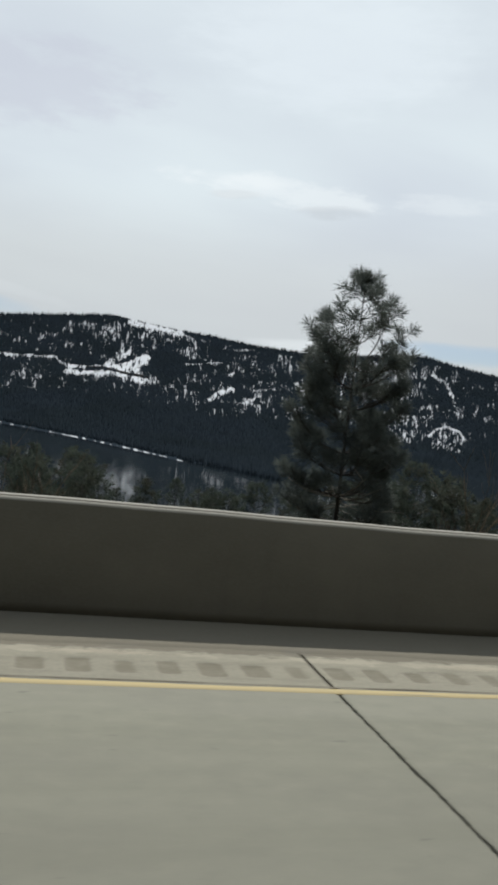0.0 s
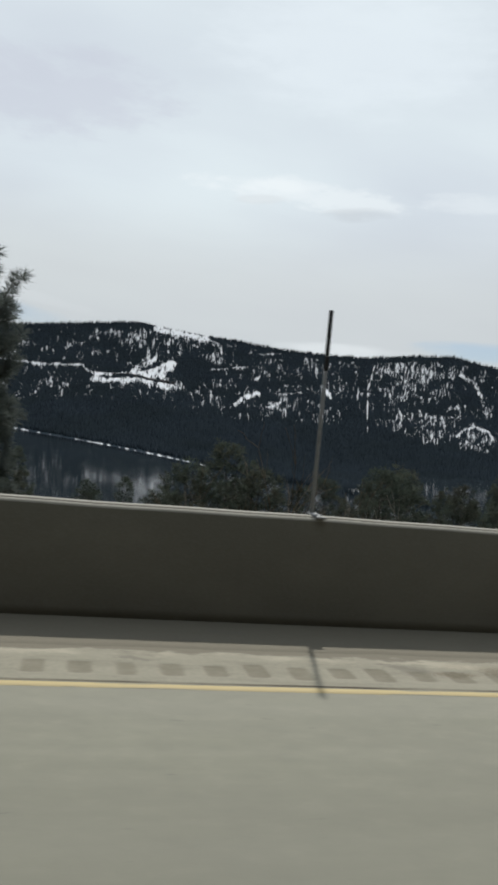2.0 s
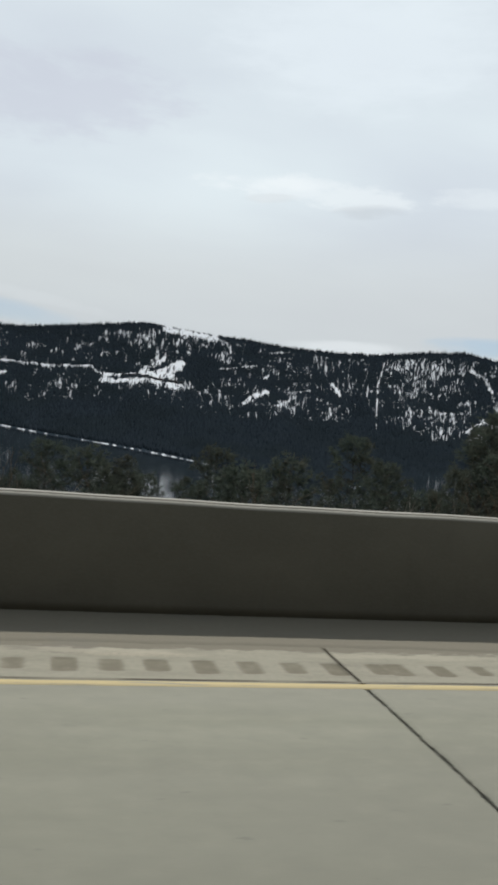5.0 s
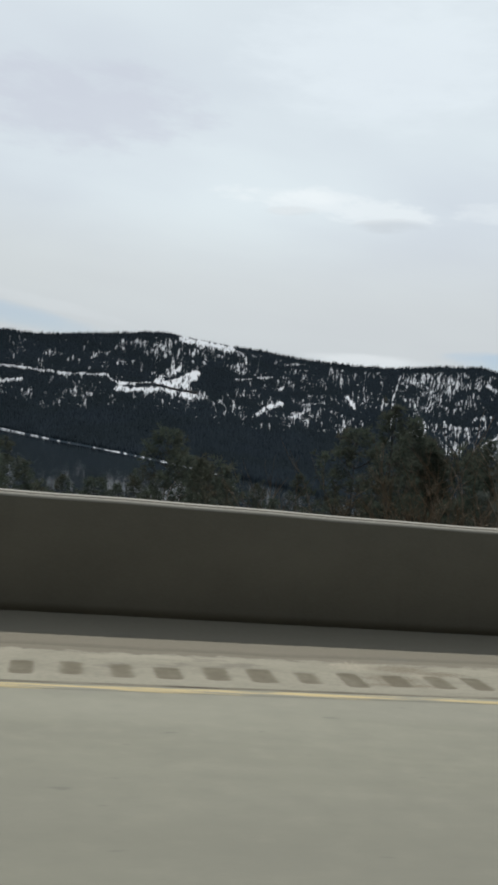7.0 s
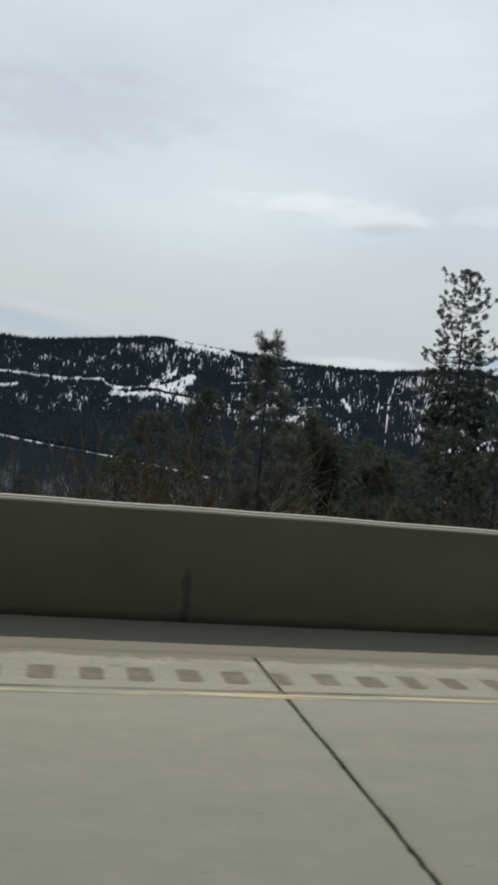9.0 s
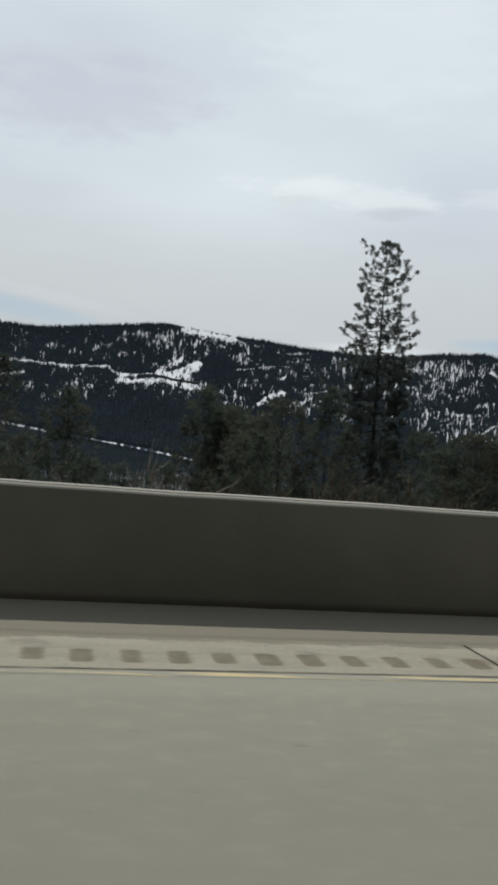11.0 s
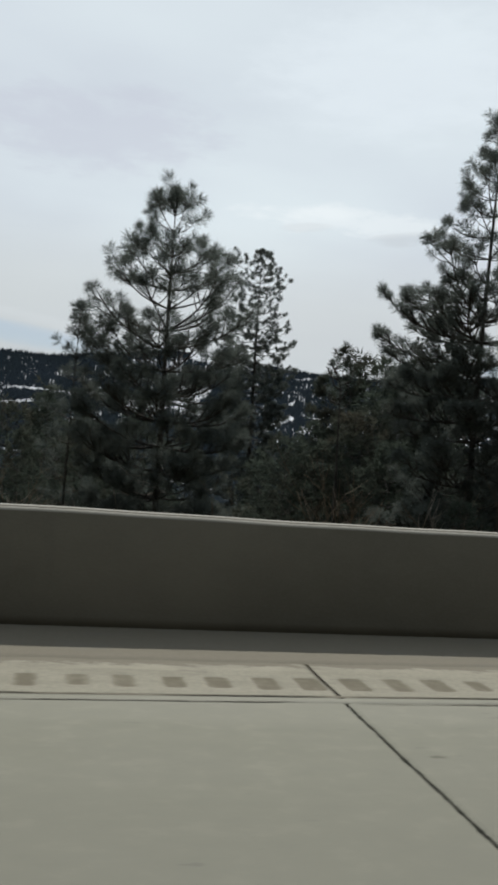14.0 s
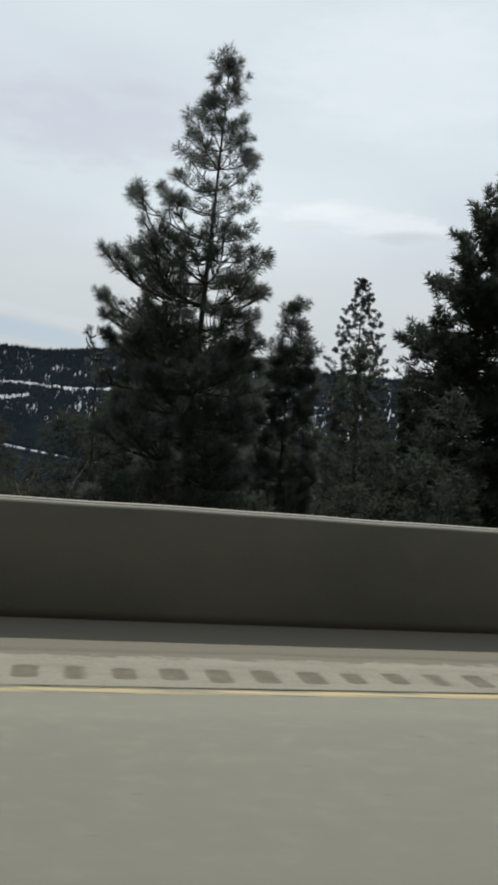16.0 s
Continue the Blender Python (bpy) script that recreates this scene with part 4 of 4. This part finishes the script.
def pine(meshes, x, y, label, turn=0.0, scale=1.0, sink=0.25, group="", lean=(0.0, 0.0)):
    z = slope_at(x, y)[0] - sink
    ob = tagged(new("pine_tree"), label, "tree", group)
    ob.matrix_world = Matrix.Translation((x, y, z)) @ Euler((lean[0], lean[1], turn)).to_matrix().to_4x4() @ Matrix.Scale(scale, 4)
    for me in meshes:
        piece = part(me.name.split(".")[0], me, None, ob)
        if not me.name.startswith("trunk"):
            tagged(piece, kind="stuff")
    return ob


def tall(x, y, top, sink=0.25):
    """Height that brings the tip of a tree at (x, y) to the level top."""
    return top - slope_at(x, y)[0] + sink


# the young pine that stands alone behind the barrier
YOUNG = ((0, 0.06), (0.30, 0.17), (0.60, 0.40), (1.0, 0.64), (1.4, 0.84), (1.8, 0.94), (3.0, 0.98), (4.2, 0.85), (6.0, 0.6))
pine(ponderosa_meshes(14, tall(4.35, 11.8, 4.43), YOUNG, needle=0.20, blade=0.0100, count=80, dense_from=1.3, spacing=0.34, dead=34, trunk=0.0085, per=5.0, shoot_gap=0.26, inner=0.36, even=0.72), 4.35, 11.8, "young ponderosa pine with open tufted top behind the barrier", 0.9)
# the two broad pines further on, and the slim one beside them
BROAD = ((0, 0.10), (0.4, 0.36), (0.9, 0.62), (1.4, 0.95), (2.0, 1.35), (2.6, 1.62), (3.5, 1.75), (6.5, 1.5), (9.0, 1.2))
pine(ponderosa_meshes(25, tall(45.4, 16.2, 6.22), BROAD, needle=0.21, blade=0.0075, count=105, dense_from=3.0, spacing=0.38, dead=26, trunk=0.0105, per=5.0, shoot_gap=0.20, inner=0.36, even=0.76), 45.4, 16.2, "broad ponderosa pine with long upswept tufted limbs", 0.6)
pine(ponderosa_meshes(31, tall(43.8, 16.3, 4.1), ((0, 0.08), (0.3, 0.16), (1.0, 0.26), (1.6, 0.36), (3.0, 0.5), (8, 0.6)), needle=0.19, blade=0.0095, count=70, dense_from=9, spacing=0.34, dead=6, trunk=0.006, per=3.6, shoot_gap=0.32, inner=0.5), 43.8, 16.3, "slim young pine beside a broad ponderosa pine", 2.0)
POINTED = ((0, 0.10), (0.4, 0.26), (1.0, 0.34), (1.4, 0.62), (2.1, 1.0), (3.0, 1.3), (3.8, 1.5), (4.4, 1.9), (5.2, 2.0), (6.5, 1.95), (9.0, 1.9), (12.5, 1.5))
pine(ponderosa_meshes(47, tall(52.4, 18.5, 9.5), POINTED, needle=0.21, blade=0.0092, count=80, dense_from=4.5, spacing=0.36, dead=16, trunk=0.0095, per=5.4, shoot_gap=0.18, inner=0.32, even=0.68, side=(2.04, 0.20)), 52.4, 18.5, "tall ponderosa pine with a pointed tip and thick dark crown", 1.1)
# the narrow old pine and its like far down the slope
pine(ponderosa_meshes(53, tall(51.9, 54.6, 14.95), ((0, 0.1), (0.6, 0.5), (1.2, 1.25), (2, 1.9), (3.2, 2.3), (4.6, 2.05), (6, 2.7), (7.3, 3.1), (9, 2.8), (20, 2.4)), needle=0.25, blade=0.034, count=46, dense_from=7.0, spacing=0.40, dead=4, trunk=0.0095, per=6.2, shoot_gap=0.34, inner=0.25, bare=0.2, light=True), 51.9, 54.6, "tall narrow old pine with clumped foliage and a bare stem")
pine(ponderosa_meshes(59, tall(66.4, 59.1, 14.45), ((0, 0.08), (1, 0.55), (3, 1.3), (5, 2.1), (7, 2.8), (9, 2.7), (20, 2.0)), needle=0.25, blade=0.036, count=60, dense_from=7.0, spacing=0.40, dead=4, trunk=0.0095, per=6.2, shoot_gap=0.34, inner=0.25, bare=0.2, light=True), 66.4, 59.1, "distant narrow old pine with clumped foliage")
pine(ponderosa_meshes(61, tall(31.9, 18.6, 3.9), ((0, 0.16), (0.4, 0.30), (0.8, 0.22), (1.2, 0.5), (2.5, 0.8), (8, 0.9)), needle=0.20, blade=0.0105, count=90, dense_from=9, spacing=0.34, dead=14, per=4.2, shoot_gap=0.26), 31.9, 18.6, "slim young pine with a tufted top above brush")
pine(ponderosa_meshes(73, tall(54.5, 20.0, 4.95), ((0, 0.1), (0.5, 0.25), (1.4, 0.5), (2.5, 0.75), (9, 1.0)), needle=0.20, blade=0.0105, count=70, dense_from=1.2, spacing=0.27, dead=6, trunk=0.008), 54.5, 20.0, "slim dark pine beside a tall ponderosa pine", 0.5)
pine(ponderosa_meshes(67, tall(51.4, 27.4, 5.2), ((0, 0.12), (0.5, 0.3), (1.0, 0.42), (1.6, 0.75), (3.0, 1.15), (8.0, 1.3)), needle=0.22, blade=0.02, count=50, dense_from=1.2, spacing=0.32, dead=6, shoot_gap=0.22, even=0.75, light=True, leaf=shaded_needles), 51.4, 27.4, "young pine half hidden among taller pines")
pine(ponderosa_meshes(71, tall(63.6, 27.0, 10.8), ((0, 0.4), (1, 1.4), (3, 3.0), (5, 4.2), (8, 5.0), (16, 4.6)), needle=0.32, blade=0.046, count=27, dense_from=0.4, spacing=0.27, dead=6, trunk=0.011, per=9.5, shoot_gap=0.25, even=0.84, light=True, leaf=shaded_needles), 63.6, 27.0, "large dense dark pine standing close to the road", 0.4)

def snag(x, y, top, label):
    """A dying stem with hooked bare limbs and a few last needle brushes."""
    rng = np.random.RandomState(3)
    h = tall(x, y, top)
    stem = lambda t: np.array([0.06 * math.sin(t * 4) - 0.28 * max(0.0, t - 0.93) / 0.07, 0.0, h * t])
    lines = [[(stem(t), max(0.022, 0.09 * (1 - t))) for t in np.concatenate([np.linspace(0, 0.9, 9), np.linspace(0.92, 1, 6)])]]
    tips, ways = [stem(1.0)], [np.array([-0.6, 0, 0.6])]
    for i in range(9):
        t, a = 0.84 + 0.14 * i / 8, i * 2.4 + rng.rand()
        long = rng.uniform(0.3, 0.6)
        out = np.array([math.cos(a), math.sin(a), 0])
        pts = [stem(t) + out * long * (f - 0.3 * f ** 3) + np.array([0, 0, long * (rng.uniform(0.4, 1.0) * f ** 2.5 + 0.1 * f)]) + rng.normal(0, 0.03, 3) * f for f in np.linspace(0, 1, 7)]
        lines.append([(p, 0.030 * (1 - 0.6 * k / 6)) for k, p in enumerate(pts)])
        if i % 2:
            tips.append(pts[-1])
            ways.append(out * 0.4 + np.array([0, 0, 0.7]))
            tips.append(stem(t))
            ways.append(np.array([0.1, 0, 1.0]))
    v, f = tubes_np(lines, 5)
    ob = tagged(new("dead_tree"), label, "tree")
    part("trunk", np_mesh("trunk", v, f, bark, True), bark, ob)
    nv, nf = brushes_np(rng, tips, ways, 60, 0.16, 0.010)
    tagged(part("crown", np_mesh("crown", nv, nf, needles), needles, ob, "sparse last needle tufts"), kind="stuff")
    ob.location = (x, y, slope_at(x, y)[0] - 0.25)


snag(50.1, 22.0, 3.85, "dying pine stem with hooked bare limbs")

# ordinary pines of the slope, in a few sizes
SLOPE = dict(needle=0.27, blade=0.040, count=15, dense_from=0.3, spacing=0.40, dead=4, per=5.0, shoot_gap=0.36, leaf=shaded_needles, light=True)
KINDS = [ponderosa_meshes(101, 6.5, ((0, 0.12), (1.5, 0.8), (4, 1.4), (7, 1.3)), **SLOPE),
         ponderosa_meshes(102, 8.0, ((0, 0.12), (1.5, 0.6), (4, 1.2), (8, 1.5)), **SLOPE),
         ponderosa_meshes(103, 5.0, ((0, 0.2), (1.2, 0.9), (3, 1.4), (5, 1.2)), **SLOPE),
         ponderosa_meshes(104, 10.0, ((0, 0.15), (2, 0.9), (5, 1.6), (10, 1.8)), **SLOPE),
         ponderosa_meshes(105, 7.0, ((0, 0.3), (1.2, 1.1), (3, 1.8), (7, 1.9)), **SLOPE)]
HEIGHTS = [6.5, 8.0, 5.0, 10.0, 7.0]
WORDS = ["medium dark pine on the brushy slope", "slender dark pine on the brushy slope", "small bushy pine on the brushy slope", "taller dark pine on the brushy slope", "wide low pine on the brushy slope"]


def stand(kind, x, y, top, turn):
    scale = tall(x, y, top) / HEIGHTS[kind]
    pine(KINDS[kind], x, y, WORDS[kind], turn, scale, group="pines on the slope")


for kind, x, y, top, turn in ((0, 39.6, 46.6, 3.7, 0.3), (1, 42.0, 27.3, 3.1, 1.3), (4, 40.6, 28.5, 2.4, 2.2), (1, 31.3, 26.5, 3.1, 0.9), (4, 29.6, 25.0, 2.0, 4.0), (0, 33.6, 24.0, 2.2, 3.1),
                              (4, 23.6, 24.3, 1.4, 1.0), (1, 50.3, 26.0, 2.6, 2.2), (4, 52.5, 27.2, 4.8, 0.3), (0, 51.7, 24.6, 3.6, 1.9), (4, 50.9, 23.4, 2.7, 4.3), (1, 52.9, 25.8, 4.3, 5.2), (0, 53.5, 26.8, 4.9, 0.7), (4, 51.3, 21.0, 1.9, 3.7), (0, 45.0, 20.5, 2.3, 0.5), (4, 43.9, 19.6, 1.7, 1.5), (1, 46.1, 19.4, 1.9, 2.9), (4, 49.3, 25.0, 1.9, 1.2), (2, 0.6, 20.9, 0.2, 0.0), (4, 10.0, 21.0, 1.05, 0.4), (2, 9.0, 20.4, 0.6, 3.3), (4, 14.4, 21.0, 0.7, 2.0), (2, 15.4, 22.0, 0.65, 0.9), (0, 16.4, 20.0, 0.6, 5.1), (4, 18.9, 22.0, 0.8, 1.9), (2, 19.2, 19.0, 0.65, 2.8), (2, 10.7, 20.0, 0.6, 4.1), (0, 53.8, 24.6, 4.6, 2.6), (3, 57.4, 24.5, 4.6, 2.9), (4, 51.0, 15.6, 0.8, 0.4), (2, 53.3, 15.3, 0.7, 1.4), (4, 46.8, 14.2, 0.5, 2.4), (2, 44.2, 14.4, 0.4, 3.0), (4, 55.2, 16.2, 0.9, 4.4), (2, 49.0, 15.0, 0.4, 5.0), (0, 57.4, 16.8, 1.4, 0.9), (2, 42.6, 15.8, 0.2, 2.0), (0, 59.0, 21.5, 3.4, 0.7)):
    stand(kind, x, y, top, turn)

# outlooks where the wood stays low: from (x, y), between two bearings, under an angle
OUTLOOKS = ((46.7, 1.9, -2.0, 3.6, -4.2), (48.3, 2.0, -6.5, 0.8, -4.2), (51.4, 2.3, -10.5, -5.2, -3.6), (40.4, 1.4, -10.5, -4.0, -3.6), (20.5, 0.4, -9.0, -3.0, -3.4))


def under(x, y, top):
    for cx, cy, a0, a1, cap in OUTLOOKS:
        if a0 < math.degrees(math.atan2(x - cx, y - cy)) < a1:
            top = min(top, 1.56 + math.hypot(x - cx, y - cy) * math.tan(math.radians(cap)))
    return top


fill_rng = random.Random(5)
for _ in range(80):
    s, n = fill_rng.uniform(43, 88), fill_rng.uniform(21, 50)
    x, y, _z = plan(s, n)
    kind, top, turn = fill_rng.randrange(5), under(x, y, 1.56 + n * fill_rng.uniform(-0.03, 0.022)), fill_rng.uniform(0, 6.28)
    if tall(x, y, top) > 1.6:
        stand(kind, x, y, top, turn)

tree_rng = random.Random(17)
placed = []
while len(placed) < 92:
    s, n = tree_rng.uniform(-14, 105), 14 + 80 * tree_rng.random() ** 1.5
    x, y, _ = plan(s, n)
    if any((x - a) ** 2 + (y - b) ** 2 < (1.5 + 0.02 * n) ** 2 for a, b in placed) or math.hypot(x - 4.35, y - 11.8) < 4:
        continue
    cap = -0.048 if s < 22 else (-0.03 if s < 38 else 0.012)
    top = 1.56 + n * (cap - tree_rng.uniform(0.0, 0.05))
    top = under(x, y, top)
    kind = tree_rng.randrange(5)
    if not 2.2 < tall(x, y, top) < 16:
        continue
    placed.append((x, y))
    stand(kind, x, y, top, tree_rng.uniform(0, 6.28))


# ---- bare brush behind the barrier ----
def shrub_mesh(seed, h, wide, stems, mat):
    """Bare stems that fork twice, leaning out of one root."""
    rng = np.random.RandomState(seed)
    lines = []

    def grow(p, d, long, r, depth):
        pts = [p + d * long * f + np.array([0, 0, 0.12 * long * f * f]) + rng.normal(0, 0.025, 3) * long * f for f in np.linspace(0, 1, 5)]
        lines.append([(q, r * (1 - 0.55 * i / 4)) for i, q in enumerate(pts)])
        if depth:
            for _ in range(3 if depth == 2 else 4):
                e = d + rng.normal(0, 0.38, 3)
                e[2] = abs(e[2]) * 0.8 + 0.1
                grow(pts[rng.randint(2, 5)], e / np.linalg.norm(e), long * rng.uniform(0.4, 0.65), r * 0.55, depth - 1)

    for _ in range(stems):
        a, lean = rng.rand() * 6.28, rng.uniform(0.1, 0.75) * wide / h
        d = np.array([math.cos(a) * lean, math.sin(a) * lean, 1.0])
        grow(np.array([math.cos(a), math.sin(a), 0]) * 0.08, d / np.linalg.norm(d), h * rng.uniform(0.45, 0.62), 0.013, 2)
    v, f = tubes_np(lines, 3)
    return np_mesh("bare_shrub", v, f, mat, True)


brown_twig = material("brown_twigs", lambda gr, w: gr.mix(gr.noise(w, 5.0), (0.078, 0.058, 0.038), (0.155, 0.120, 0.082)), 0.9)
SHRUBS = [(shrub_mesh(1, 2.0, 1.3, 9, brown_twig), 2.0, "leafless brown shrub behind the barrier"), (shrub_mesh(2, 2.6, 1.5, 8, brown_twig), 2.6, "tall leafless brown shrub behind the barrier"), (shrub_mesh(3, 1.7, 1.5, 7, dead_wood), 1.7, "pale dead shrub behind the barrier")]
shrub_rng = random.Random(29)
for i in range(64):
    s = shrub_rng.uniform(-6, 72) if i % 3 == 0 else shrub_rng.uniform(22, 68)
    n = shrub_rng.uniform(9.5, 21)
    x, y, _z = plan(s, n)
    me, full_h, words = SHRUBS[shrub_rng.choice((0, 0, 1, 1, 2))]
    top = 1.56 + n * (-0.085 + shrub_rng.random() ** 2 * 0.055)
    ob = tagged(new("bare_shrub", me), words, "shrub", "bare shrubs on the slope")
    z = slope_at(x, y)[0] - 0.1
    ob.matrix_world = Matrix.Translation((x, y, z)) @ Euler((0, 0, shrub_rng.uniform(0, 6.28))).to_matrix().to_4x4() @ Matrix.Scale(max(0.35, (top - z) / full_h), 4)

for x, y, top, which in ((29.2, 16.2, 1.25, 1), (30.1, 17.0, 1.75, 0), (30.9, 15.8, 1.45, 1), (31.5, 17.2, 1.7, 0), (29.7, 18.4, 1.6, 1), (30.5, 15.0, 0.9, 2), (28.6, 17.4, 1.1, 0), (44.9, 14.6, 0.5, 2), (46.3, 15.2, 0.6, 0)):
    me, full_h, words = SHRUBS[which]
    ob = tagged(new("bare_shrub", me), words, "shrub", "bare shrubs on the slope")
    z = slope_at(x, y)[0] - 0.1
    ob.matrix_world = Matrix.Translation((x, y, z)) @ Euler((0, 0, x * 3.0)).to_matrix().to_4x4() @ Matrix.Scale((top - z) / full_h, 4)

# ---- far shore: the shed on the slope and the houses ----
def far_shed():
    """A long timber snow shed across the clearing."""
    az = np.linspace(0.3, 4.75, 14)
    u = (np.interp(az, [0.3, 4.75], [2.47, 2.28]) - shore_el(az)) / (ridge_el(az) - shore_el(az))
    p, _ = mountain_place(az, u)
    p[:, 2] += fbm(az * 0.5, u * 4.0, 21) * np.sin(u * math.pi) * 9.0
    bm = bmesh.new()
    rows = []
    for x, y, z in p:
        back = np.array([x - HERE[0], y - HERE[1]]) / math.hypot(x - HERE[0], y - HERE[1])
        rows.append([bm.verts.new((x + back[0] * d, y + back[1] * d, z + h)) for d, h in ((-3, -3), (-3, 3.4), (3, 5.0), (6, 3.0))])
    for a, b in zip(rows, rows[1:]):
        for i in range(3):
            bm.faces.new((a[i], b[i], b[i + 1], a[i + 1]))
    bm.faces.new(rows[0])
    bm.faces.new(rows[-1][::-1])
    tagged(part("snow_shed", bm, shed_timber), "long dark timber snow shed crossing a snowy clearing", "snow shed")


far_shed()


def lake_house(az, r, size, turn, label):
    a = math.radians(az)
    x, y = HERE[0] + r * math.sin(a), HERE[1] + r * math.cos(a)
    r0 = float((LAKE - HERE[2]) / np.tan(np.radians(shore_el(np.array(az)))))
    u = max(0.0, (r - r0) / (RIDGE_R - r0))
    z = float(mountain_place(np.array([float(az)]), np.array([u]))[0][0, 2]) - 0.4
    w, d, h = size
    ob = tagged(new("house"), label, "house", "houses on the far shore")
    ob.matrix_world = Matrix.Translation((x, y, z)) @ Matrix.Rotation(turn, 4, "Z")
    part("wall", box_bm(-w / 2, w / 2, -d / 2, d / 2, 0, h), house_wall, ob)
    bm = bmesh.new()
    over, ridge = 0.7, h + d * 0.32
    v = [bm.verts.new(c) for c in ((-w / 2 - over, -d / 2 - over, h - 0.2), (w / 2 + over, -d / 2 - over, h - 0.2), (w / 2 + over, 0, ridge), (-w / 2 - over, 0, ridge), (-w / 2 - over, d / 2 + over, h - 0.2), (w / 2 + over, d / 2 + over, h - 0.2))]
    bm.faces.new(v[:4])
    bm.faces.new((v[3], v[2], v[5], v[4]))
    bm.faces.new((v[0], v[3], v[4]))
    bm.faces.new((v[1], v[5], v[2]))
    bmesh.ops.solidify(bm, geom=bm.faces[:], thickness=0.35)
    part("roof", bm, snow_roof, ob, "roof under thick snow")
    for i in range(3):
        cx = -w / 2 + w * (i + 0.5) / 3
        window = part("window", box_bm(cx - 0.7, cx + 0.7, -d / 2 - 0.05, -d / 2 + 0.02, h * 0.32, h * 0.78), shed_timber, ob)
        part("pane", box_bm(cx - 0.58, cx + 0.58, -d / 2 - 0.07, -d / 2 - 0.03, h * 0.37, h * 0.73), dark_glass, window)


lake_house(17.3, 560, (7.5, 5, 3.0), 0.2, "low lakeside house with a snow-covered roof")
lake_house(18.95, 550, (5.5, 4.5, 2.8), -0.3, "small lakeside cabin with a snow-covered roof")
lake_house(21.2, 520, (6.5, 5, 3.0), 0.4, "lakeside house with a snowy roof among trees")
